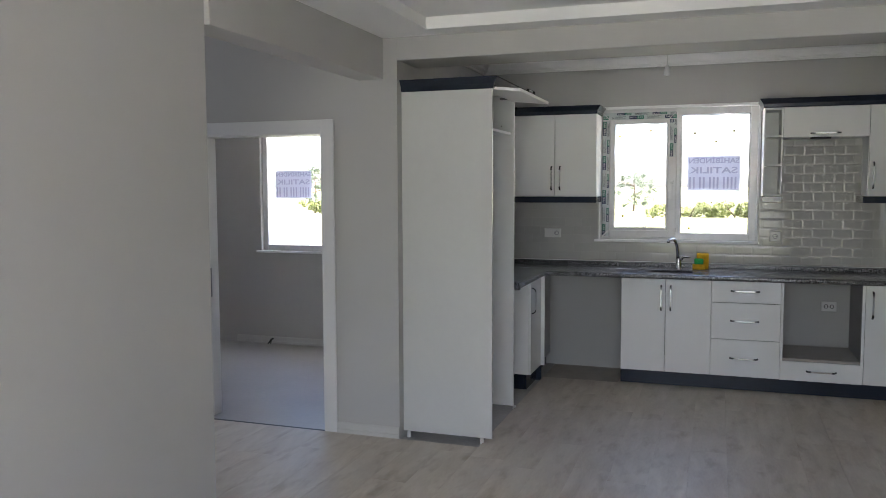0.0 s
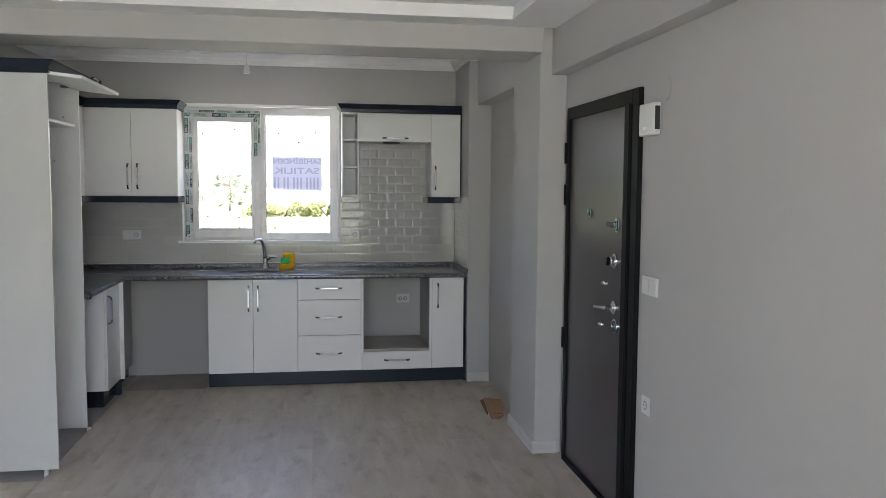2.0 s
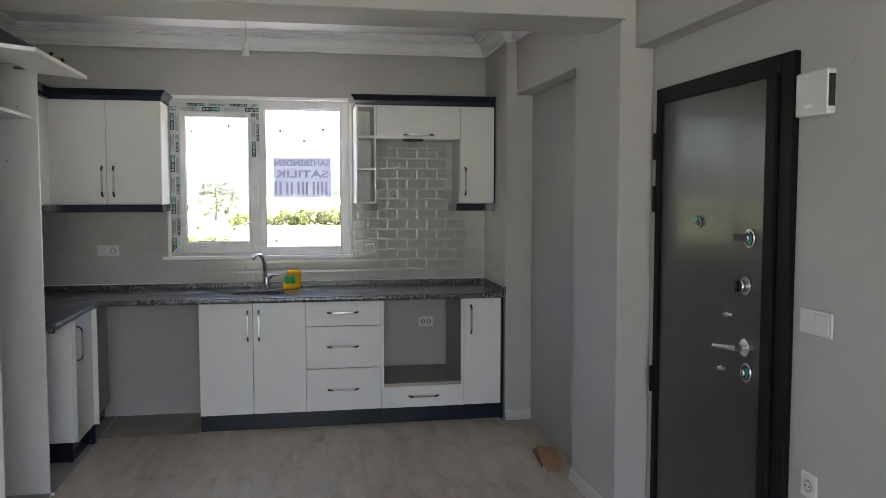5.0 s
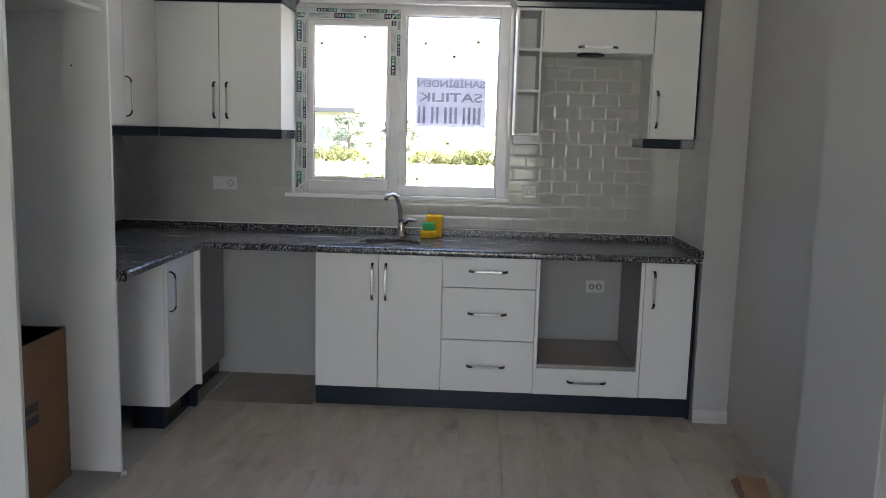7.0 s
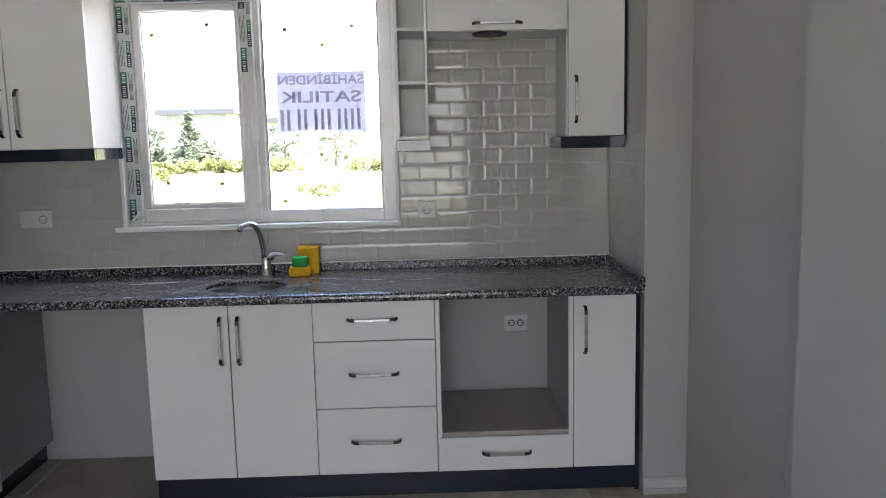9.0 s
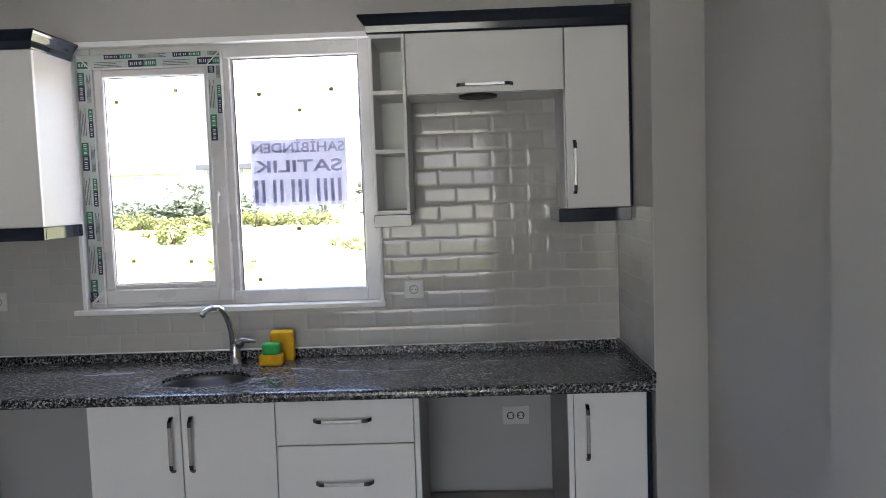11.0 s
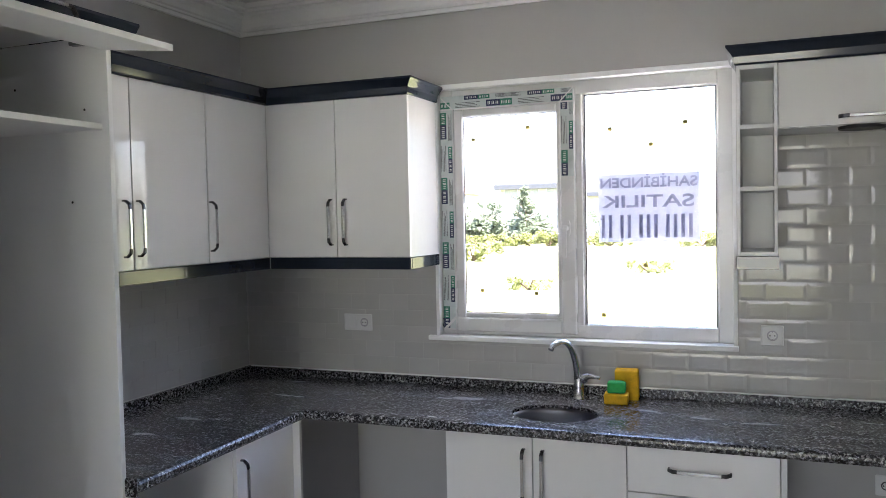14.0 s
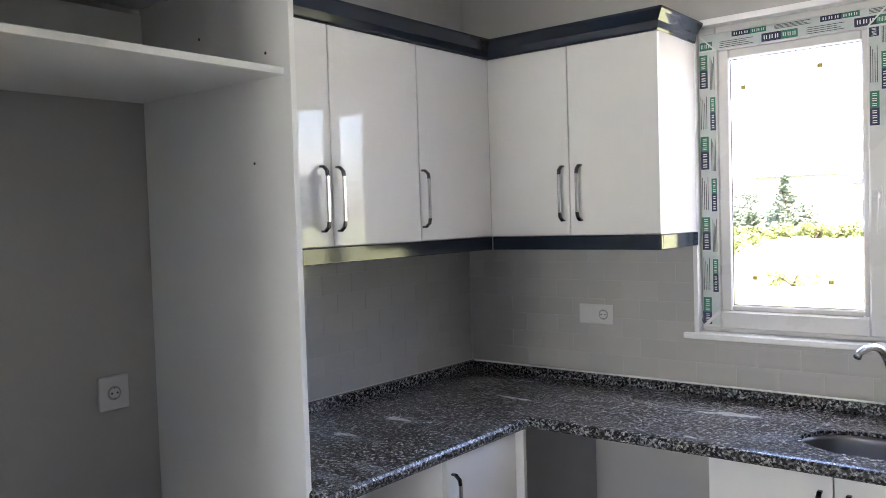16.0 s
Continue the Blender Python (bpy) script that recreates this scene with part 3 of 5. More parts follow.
def film_strip(x0, x1, z0, z1, y, parent, vertical):
    """Protective film with blocks of printing."""
    s = part("film", box(x0, x1, y - 0.0012, y, z0, z1, 0), TAPE, parent, "printed protective film strip")
    rnd = random.Random(int(1000 * (x0 + 7 * z0)))
    a, b = (z0, z1) if vertical else (x0, x1)
    lo, hi = (x0, x1) if vertical else (z0, z1)
    wd = hi - lo
    for lane, lane_end, begin in ((0.04, 0.54, a - rnd.uniform(0.0, 0.08)), (0.66, 0.985, a + rnd.uniform(0.09, 0.15))):
        l0, l1 = lo + wd * lane, lo + wd * lane_end
        at = begin
        while at < b:
            for mt, off, ln in ((INK_B, 0.0, 0.066), (INK_G, 0.066, 0.056)):
                p0, p1 = max(a + 0.002, at + off), min(b - 0.002, at + off + ln)
                if p1 - p0 < 0.008:
                    continue
                q = (l0, l1, p0, p1) if vertical else (p0, p1, l0, l1)
                part("print_block", box(q[0], q[1], y - 0.0018, y - 0.0013, q[2], q[3], 0), mt, s)
                for j in range(3):
                    m0, m1 = l0 + (l1 - l0) * 0.26, l0 + (l1 - l0) * 0.74
                    for k, wide in ((0.0, 0.05), (0.12, 0.05)):
                        u0 = p0 + (p1 - p0) * (0.12 + 0.29 * j + k)
                        u1 = u0 + (p1 - p0) * wide
                        q = (m0, m1, u0, u1) if vertical else (u0, u1, m0, m1)
                        part("print_bar", box(q[0], q[1], y - 0.0022, y - 0.0019, q[2], q[3], 0), INK_W, s)
            for j in range(4):
                p0, p1 = max(a + 0.002, at + 0.15), min(b - 0.002, at + 0.27 - 0.012 * (j % 3))
                if p1 - p0 > 0.01:
                    m0 = l0 + (l1 - l0) * (0.08 + 0.23 * j)
                    q = (m0, m0 + wd * 0.035, p0, p1) if vertical else (p0, p1, m0, m0 + wd * 0.035)
                    part("print_bar", box(q[0], q[1], y - 0.0018, y - 0.0013, q[2], q[3], 0), GASKET, s)
            at += 0.30
    return s


w1 = kitchen_window()
film_strip(-0.249, -0.188, 1.160, 2.174, 0.0345, w1, True)
film_strip(-0.246, 0.379, 2.178, 2.236, 0.0345, w1, False)
film_strip(0.322, 0.379, 1.850, 2.174, 0.0345, w1, True)
window_sign(0.473, 0.898, 1.556, 1.852, 0.095)
for px, pz in ((-0.106, 2.037), (0.158, 2.08), (-0.074, 1.335), (0.186, 1.325), (0.526, 2.05), (0.844, 2.062), (0.701, 1.976), (0.674, 1.455), (0.49, 1.233)):
    pd = part("cork_pad", box(px - 0.009, px + 0.009, 0.094 if px > 0.4 else 0.089, 0.099 if px > 0.4 else 0.094, pz - 0.008, pz + 0.008, 0.001), PADM)
    tagged(pd, "small yellowish cork transport pad stuck on the glass", "pad", "pads on the window glass")

w2 = thing("window_2", (-3.1, 0.06, BZ0), "white plastic bedroom window with a sill", "window", kind="structure")
fb = bmesh.new()
frame_ring(fb, BX0 + 0.002, BX1 - 0.002, BZ0 + 0.002, BZ1 - 0.002, 0.055, 0.05, 0.12)
box(-2.98, -2.92, 0.05, 0.12, BZ0 + 0.06, BZ1 - 0.06, 0.003, fb)
part("window_frame", fb, PVC, w2)
part("window_sill", box(BX0 - 0.04, BX1 + 0.03, -0.03, 0.05, BZ0 - 0.02, BZ0, 0.003), TRIM, w2, "white stone sill")
pane(BX0 + 0.057, -2.98, BZ0 + 0.057, BZ1 - 0.057, 0.085, w2)
pane(-2.92, BX1 - 0.057, BZ0 + 0.057, BZ1 - 0.057, 0.085, w2)
window_sign(-3.570, -3.160, 1.487, 1.765, 0.09)

wb = thing("window_3", (0.25, -9.7, 0.12), "white framed balcony window", "window", kind="structure")
fb = bmesh.new()
frame_ring(fb, OX0 + 0.002, OX1 - 0.002, OZ0 + 0.002, OZ1 - 0.002, 0.07, -9.76, -9.69)
for mx in (0.17, 1.05):
    box(mx - 0.04, mx + 0.04, -9.76, -9.69, OZ0 + 0.07, OZ1 - 0.07, 0.003, fb)
part("window_frame", fb, PVC, wb)
for p0, p1 in ((OX0 + 0.07, 0.13), (0.21, 1.01), (1.09, OX1 - 0.07)):
    pane(p0, p1, OZ0 + 0.07, OZ1 - 0.07, -9.73, wb)

# bare mitres where the film is cut, and a torn curl at its foot
for sx, x0 in ((1, -0.250), (-1, 0.383)):
    part("film_cut", sweep([(x0, 0.0318, 2.240), (x0 + sx * 0.066, 0.0318, 2.174)], 0.005, 0.001, (0.7, 0, sx * 0.7)), PVC, w1, "bare white mitre")
part("film_cut", sweep([(-0.250, 0.0318, 1.148), (-0.184, 0.0318, 1.214)], 0.012, 0.001, (0.7, 0, -0.7)), PVC, w1, "bare white mitre")
part("film_curl", sweep([(-0.246, 0.031, 1.165), (-0.250, 0.026, 1.18), (-0.242, 0.024, 1.192), (-0.247, 0.028, 1.21)], 0.009, 0.001, (0, 1, 0)), INK_B, w1, "curled torn film")

# ---- doors ----
def entry_door():
    d = thing("door_1", (2.31, -3.05, 0), "dark brown steel entry door with black frame, closed, several locks", "door", kind="structure")
    y0, y1, zt = -3.594, -2.545, 2.058
    fr = bmesh.new()
    xf, xb = 2.276, 2.302
    box(xf, xb, y0, y0 + 0.075, 0, zt, 0.004, fr)
    box(xf, xb, y1 - 0.048, y1, 0, zt, 0.004, fr)
    box(xf, xb, y0 + 0.075, y1 - 0.048, zt - 0.07, zt, 0.004, fr)
    part("door_frame", fr, DOORF, d, "black painted steel frame")
    st = bmesh.new()
    box(2.266, 2.30, y0 + 0.085, y0 + 0.150, 0.004, zt - 0.066, 0.006, st)
    box(2.283, 2.299, y0 + 0.0752, y0 + 0.0848, 0.004, zt - 0.08, 0.0, st)
    part("door_stop", st, DOORF, d, "black edge strip")
    leaf = part("leaf", box(2.287, 2.305, y0 + 0.151, y1 - 0.05, 0.006, zt - 0.05, 0.003), DOORW, d, "dark brown wood-grain leaf")
    nx = (-1, 0, 0)
    xl = 2.287
    part("peephole", disc((xl, -2.962, 1.467), nx, 0.021, 0.012), CHROME, leaf, "chrome peephole")
    part("peephole_eye", disc((xl - 0.0118, -2.962, 1.467), nx, 0.015, 0.003, 16), HOLE, leaf, "dark lens")
    part("film_scrap", disc((xl - 0.0122, -2.950, 1.479), nx, 0.012, 0.0045, 14), TEAL, leaf, "teal scrap of protective film")
    for ly, lz, turn in ((-3.343, 1.42, 1), (-3.342, 0.922, -1)):
        part("lock_face", disc((xl - 0.0098, ly, lz), nx, 0.0285, 0.002, 24), CHROMED, leaf, "dark lock face inside the bright rim")
        scrap = bmesh.new()
        for k in range(5):
            a0, a1 = radians(-70 + 28 * k), radians(-70 + 28 * (k + 1))
            ring = [(ly - r * math.cos(a), lz + turn * r * math.sin(a)) for r, a in ((0.026, a0), (0.026, a1), (0.015, a1), (0.015, a0))]
            scrap.faces.new([scrap.verts.new((xl - 0.0126, p, q)) for p, q in ring])
        part("film_scrap", scrap, TEAL, leaf, "teal scrap of protective film")
    bmc = disc((xl, -3.343, 1.42), nx, 0.036, 0.010)
    disc((xl - 0.010, -3.343, 1.42), nx, 0.013, 0.012, 20, bmc)
    part("lock_rosette", bmc, CHROME, leaf, "round chrome lock rosette")
    part("latch_knob", box(xl - 0.036, xl - 0.022, -3.352, -3.275, 1.408, 1.436, 0.004), GASKET, leaf, "dark latch bar")
    bmc = disc((xl, -3.325, 1.243), nx, 0.036, 0.012)
    disc((xl - 0.012, -3.325, 1.243), nx, 0.022, 0.02, 20, bmc)
    part("lock_rosette", bmc, CHROME, leaf, "round chrome rosette")
    part("lock_knob", box(xl - 0.05, xl - 0.031, -3.333, -3.317, 1.222, 1.264, 0.004), CHROMED, leaf, "dark chrome thumb turn")
    part("door_bolt", tube([(xl, -3.213, 1.12), (xl - 0.012, -3.213, 1.12), (xl - 0.016, -3.20, 1.12), (xl - 0.018, -3.19, 1.119)], [0.013, 0.012, 0.009, 0.004], 14), CHROME, leaf, "small chrome knob")
    part("lever_rosette", disc((xl, -3.328, 1.013), nx, 0.034, 0.012), CHROME, leaf, "round chrome rosette")
    part("door_handle", tube([(xl - 0.01, -3.328, 1.013), (xl - 0.05, -3.328, 1.013), (xl - 0.060, -3.318, 1.013), (xl - 0.063, -3.26, 1.008), (xl - 0.060, -3.20, 1.002)], [0.012, 0.012, 0.011, 0.009, 0.008], 12), CHROME, leaf, "chrome lever handle")
    part("door_bolt", tube([(xl, -3.178, 0.904), (xl - 0.012, -3.178, 0.904), (xl - 0.016, -3.165, 0.904), (xl - 0.018, -3.155, 0.903)], [0.013, 0.012, 0.009, 0.004], 14), CHROME, leaf, "small chrome knob")
    bmc = disc((xl, -3.342, 0.922), nx, 0.036, 0.010)
    disc((xl - 0.010, -3.342, 0.922), nx, 0.013, 0.014, 20, bmc)
    part("lock_rosette", bmc, CHROME, leaf, "round chrome cylinder rosette")
    part("key_slot", box(xl - 0.026, xl - 0.0235, -3.3445, -3.3395, 0.912, 0.932, 0), HOLE, leaf, "dark key slot")
    part("threshold", box(2.262, 2.30, y0 + 0.151, y1 - 0.05, 0.001, 0.02, 0.002), DOORF, d, "black threshold strip")
    hg = bmesh.new()
    for z in (0.72, 1.56, 1.80):
        tube([(2.274, y1 + 0.004, z - 0.06), (2.274, y1 + 0.004, z + 0.06)], 0.008, 10, hg)
    part("hinge", hg, DOORF, d)


entry_door()


def bedroom_door():
    d = thing("door_2", (-2.1, -2.42, LOW), "white bedroom door frame with its door standing open inward", "door", kind="structure")
    cs = bmesh.new()
    for yy, yz in ((YF - 0.014, YF), (-2.36, -2.346)):
        box(-2.69, -2.607, yy, yz, -0.003, 2.03, 0.003, cs)
        box(-1.682, -1.598, yy, yz, -0.003, 2.03, 0.003, cs)
        box(-2.607, -1.682, yy, yz, 1.943, 2.03, 0.003, cs)
    box(-2.623, -2.601, YF - 0.002, -2.358, -0.003, 1.96, 0.002, cs)
    box(-1.695, -1.674, YF - 0.002, -2.358, -0.003, 1.96, 0.002, cs)
    box(-2.601, -1.695, YF - 0.002, -2.358, 1.938, 1.961, 0.002, cs)
    part("door_casing", cs, WDOOR, d, "white laminate casing")
    turn = Matrix.Rotation(radians(90), 3, "Z")
    lf = box(-2.655, -2.615, -2.34, -1.56, -0.02, 1.93, 0.003)
    bmesh.ops.rotate(lf, verts=lf.verts, cent=(-2.665, -2.335, 0), matrix=turn)
    leaf = part("leaf", lf, WDOOR, d, "white door leaf")
    h = bmesh.new()
    box(-2.615, -2.607, -1.69, -1.655, 0.86, 1.06, 0.003, h)
    tube([(-2.607, -1.672, 1.0), (-2.565, -1.672, 1.0), (-2.56, -1.69, 1.0), (-2.56, -1.79, 1.0)], 0.009, 10, h)
    bmesh.ops.rotate(h, verts=h.verts, cent=(-2.665, -2.335, 0), matrix=turn)
    part("door_handle", h, STEEL, leaf, "steel lever handle")
    h2 = bmesh.new()
    box(-2.6012, -2.5985, -2.46, -2.44, 0.84, 1.04, 0.0005, h2)
    part("strike_plate", h2, STEEL, d)
    part("threshold", box(-2.60, -1.696, -2.542, -2.518, HALLZ - 0.02, HALLZ + 0.004, 0.001), GASKET, d, "dark floor joint strip")


bedroom_door()


# ---- wall fittings ----
def wall_plate(name, centre, w, h, normal, label, category, socket=True, two=False, rockers=0):
    c, nrm = Vector(centre), Vector(normal)
    s = thing(name, c, label, category)
    ax = Vector((0, 0, 1)).cross(nrm)

    def slabn(sw, sh, d0, d1, off, bev, bm=None):
        p, q = c + ax * (off - sw / 2) + nrm * d0, c + ax * (off + sw / 2) + nrm * d1
        return box(p.x, q.x, p.y, q.y, c.z - sh / 2, c.z + sh / 2, bev, bm)

    part("plate", slabn(w, h, 0, 0.009, 0, 0.003), PLASTIC, s)
    if socket:
        for off in ((-0.022, 0.022) if two else (w / 2 - h / 2 if w > 1.4 * h else 0.0,)):
            rr = 0.017 if two else 0.021
            o = c + ax * off
            part("socket_well", disc(o + nrm * 0.0085, nrm, rr, 0.002, 20), GASKET if two else GREYM, s, "round socket well")
            ring = disc(o + nrm * 0.0095, nrm, rr * 0.72, 0.002, 20)
            part("socket_face", ring, PLASTIC, s)
            for k in (-1, 1):
                part("pin_hole", disc(o + ax * (k * 0.0085) + nrm * 0.0112, nrm, 0.0032, 0.0012, 8), HOLE, s)
            for k in (-1, 1):
                q = o + Vector((0, 0, k * rr * 0.72)) + nrm * 0.0112
                part("earth_clip", disc(q, nrm, 0.003, 0.001, 6), STEEL, s)
    if w > 1.4 * h and socket and not two:
        part("rocker", slabn(h * 0.72, h * 0.72, 0.009, 0.012, -(w / 2 - h / 2), 0.002), PLASTIC, s)
    for k in range(rockers):
        off = (k - (rockers - 1) / 2) * (w * 0.9 / rockers)
        part("rocker", slabn(w * 0.9 / rockers - 0.004, h * 0.78, 0.009, 0.0125, off, 0.002), PLASTIC, s)
    return s


wall_plate("wall_socket", (-0.680, -0.0005, 1.181), 0.150, 0.08, (0, -1, 0), "white switch and socket plate on the tiles", "socket")
wall_plate("wall_socket", (1.180, -0.0005, 1.180), 0.084, 0.082, (0, -1, 0), "white single socket on the tiles by the window", "socket")
wall_plate("wall_socket", (1.604, 0.008, 0.611), 0.115, 0.08, (0, -1, 0), "white double socket in the oven niche", "socket", two=True)
wall_plate("wall_socket", (-1.3245, -1.738, 1.115), 0.092, 0.10, (1, 0, 0), "white single socket in the fridge niche", "socket")
wall_plate("light_switch", (2.2995, -3.722, 1.168), 0.165, 0.082, (-1, 0, 0), "white multi-gang light switch beside the entry door", "switch", socket=False, rockers=2)
wall_plate("wall_socket", (2.2995, -3.712, 0.627), 0.083, 0.083, (-1, 0, 0), "white low socket on the living room wall", "socket")

ic = thing("intercom", (2.30, -3.69, 1.84), "white plastic intercom box on the wall by the entry door", "intercom")
part("housing", box(2.268, 2.2998, -3.78, -3.615, 1.832, 1.972, 0.006, seg=2), PLASTIC, ic)
part("grille", box(2.272, 2.294, -3.7825, -3.779, 1.855, 1.955, 0.0005), HOLE, ic, "dark speaker grille")
part("button", box(2.264, 2.2685, -3.71, -3.67, 1.855, 1.87, 0.001), BODY, ic)
tagged(part("cover_plate", disc((2.2998, -3.825, 2.02), (-1, 0, 0), 0.05, 0.004, 28), WALL), "painted round cover plate over a junction box", "cover plate")

# cable end left on the bedroom floor
ce = thing("cable_end", (-3.578, -0.06, 0), "short dark cable end coming from the bedroom wall", "cable")
part("wire", tube([(-3.578, -0.012, 0.05), (-3.578, -0.05, 0.045), (-3.58, -0.075, 0.025), (-3.59, -0.09, 0.008)], 0.007, 8), HOLE, ce)
part("wire", tube([(-3.572, -0.012, 0.05), (-3.57, -0.06, 0.038), (-3.56, -0.085, 0.01)], 0.006, 8), HOLE, ce)

# bare lamp holder on its flex
lp = thing("lamp_holder", (0.36, -1.075, 2.745), "white bare lamp holder hanging from the kitchen ceiling", "lamp holder")
part("flex", tube([(0.36, -1.075, 2.745), (0.362, -1.076, 2.6), (0.358, -1.074, 2.47)], 0.0035, 8), PLASTIC, lp, "thin white flex")
part("ceiling_cap", tube([(0.36, -1.075, 2.744), (0.36, -1.075, 2.735), (0.36, -1.075, 2.70)], [0.035, 0.035, 0.006], 20), PLASTIC, lp)
part("socket_shell", tube([(0.358, -1.074, 2.475), (0.358, -1.074, 2.455), (0.358, -1.074, 2.44), (0.358, -1.074, 2.40)], [0.007, 0.016, 0.021, 0.023], 20), PLASTIC, lp)


# ---- kitchen units ----
YB = -0.600      # base fronts
YU = -0.328      # upper fronts
XU = -0.957      # upper fronts of the side run
G = 0.0021       # half joint between fronts
NY, PX = (0, -1, 0), (1, 0, 0)
BODYY = YB + 0.055


def front_y(parent, name, x0, x1, z0, z1, y, label=""):
    return part(name, box(x0 + G, x1 - G, y, y + 0.018, z0 + G, z1 - G, 0.0015), GLOSS, parent, label)


def front_x(parent, name, y0, y1, z0, z1, x, label=""):
    return part(name, box(x - 0.018, x, y0 + G, y1 - G, z0 + G, z1 - G, 0.0015), GLOSS, parent, label)


def carcass(x0, x1, y0, y1, z0, z1, floor=True, top=True, t=0.018):
    bm = bmesh.new()
    box(x0, x0 + t, y0, y1, z0, z1, 0.0008, bm)
    box(x1 - t, x1, y0, y1, z0, z1, 0.0008, bm)
    if floor:
        box(x0 + t, x1 - t, y0 + 0.002, y1, z0, z0 + t, 0, bm)
    if top:
        box(x0 + t, x1 - t, y0 + 0.002, y1, z1 - t, z1, 0, bm)
    return bm


ZB0, ZB1 = 0.112, 0.858
sink_unit = thing("base_cabinet", (0.347, -0.3, 0), "white gloss base cabinet with two doors under the sink", "cabinet", "base cabinets")
part("body", carcass(0.002, 0.692, BODYY, -0.02, ZB0, ZB1, True, False), BODY, sink_unit)
for x0, x1, hx in ((0.0, 0.347, 0.314), (0.347, 0.694, 0.387)):
    dr = front_y(sink_unit, "cabinet_door", x0, x1, ZB0, ZB1 + 0.004, YB)
    handle(dr, (hx, YB, 0.71), (0, 0, 1), NY)

drawers = thing("drawer_cabinet", (0.946, -0.3, 0), "white gloss base cabinet with three drawers", "cabinet", "base cabinets")
part("body", carcass(0.694, 1.199, BODYY, -0.02, ZB0, ZB1, True, False), BODY, drawers)
for z0, z1 in ((0.692, 0.862), (0.403, 0.692), (ZB0, 0.403)):
    dr = front_y(drawers, "drawer", 0.693, 1.2, z0, z1, YB)
    part("drawer_box", box(0.72, 1.172, YB + 0.03, -0.06, z0 + 0.03, z1 - 0.03, 0.001), GREYM, drawers)
    handle(dr, (0.941, YB, {0.692: 0.786, 0.403: 0.553, ZB0: 0.26}[z0]), (1, 0, 0), NY, 0.205)

oven = thing("oven_cabinet", (1.49, -0.3, 0), "white base cabinet with an empty oven niche and a drawer", "cabinet", "base cabinets")
part("body", carcass(1.201, 1.776, YB + 0.002, -0.02, ZB0, ZB1, True, False), BODY, oven)
part("shelf", box(1.22, 1.757, YB + 0.012, -0.02, 0.262, 0.28, 0.001), mat("beige_melamine", (0.36, 0.32, 0.29), 0.4, var=0.05), oven, "beige niche bottom shelf")
# thin grey sheets over the white carcass sides darken the niche
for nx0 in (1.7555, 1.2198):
    part("niche_side_sheet", box(nx0, nx0 + 0.0017, YB + 0.004, -0.02, 0.28, ZB1, 0), GREYM, oven, "thin grey sheet over the white niche side")
dr = front_y(oven, "drawer", 1.2, 1.777, ZB0, 0.262, YB)
handle(dr, (1.492, YB, 0.192), (1, 0, 0), NY, 0.205)

narrow = thing("base_cabinet", (1.91, -0.3, 0), "narrow white gloss base cabinet beside the wall pillar", "cabinet", "base cabinets")
part("body", carcass(1.778, 2.04, BODYY, -0.02, ZB0, ZB1, True, False), BODY, narrow)
dr = front_y(narrow, "cabinet_door", 1.777, 2.042, ZB0, 0.862, YB)
handle(dr, (1.825, YB, 0.715), (0, 0, 1), NY)
# navy strip darkens the shadow gap beside the pillar
part("side_panel", box(2.043, 2.060, YB + 0.01, -0.02, 0.0, ZB1, 0.001), NAVY, narrow, "dark strip put in for the shadow gap at the end")
tagged(slab("plinth", 0.0, 2.045, -0.568, -0.552, 0.001, ZB0 - 0.002, NAVY, None), "glossy navy plinth under the base cabinets", "plinth")

corner = thing("base_cabinet", (-0.98, -0.6, 0), "white corner base cabinet with one door", "cabinet", "base cabinets")
XL = -0.645
bmc = bmesh.new()
box(-1.30, XL - 0.02, -1.045, -1.027, ZB0, ZB1, 0.001, bmc)
box(-1.30, -0.718, -1.027, -0.02, ZB0, ZB0 + 0.018, 0, bmc)
part("body", bmc, BODY, corner)
# coloured mid grey, unlike the white cabinet body
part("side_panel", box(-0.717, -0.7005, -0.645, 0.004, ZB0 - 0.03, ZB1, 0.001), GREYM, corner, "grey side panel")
dr = front_x(corner, "cabinet_door", -1.048, -0.665, ZB0, 0.86, XL)
handle(dr, (XL, -1.018, 0.70), (0, 0, 1), PX)
part("filler", box(-0.70, -0.615, -0.664, -0.646, ZB0, 0.86, 0.0015), GLOSS, corner, "white corner filler strip")
pl = thing("plinth", (-0.70, -0.66, LOW), "glossy navy plinth pieces under the corner cabinet", "plinth")
for q in ((-0.70, -0.685, -1.02, -0.66), (-0.684, -0.64, -0.675, -0.66), (-0.745, -0.73, -0.655, -0.01), (-0.85, -0.701, -1.02, -1.005)):
    part("plinth_board", box(*q, LOW + 0.001, ZB0 - (0.032 if q[0] == -0.745 else 0.002), 0.001), NAVY, pl)



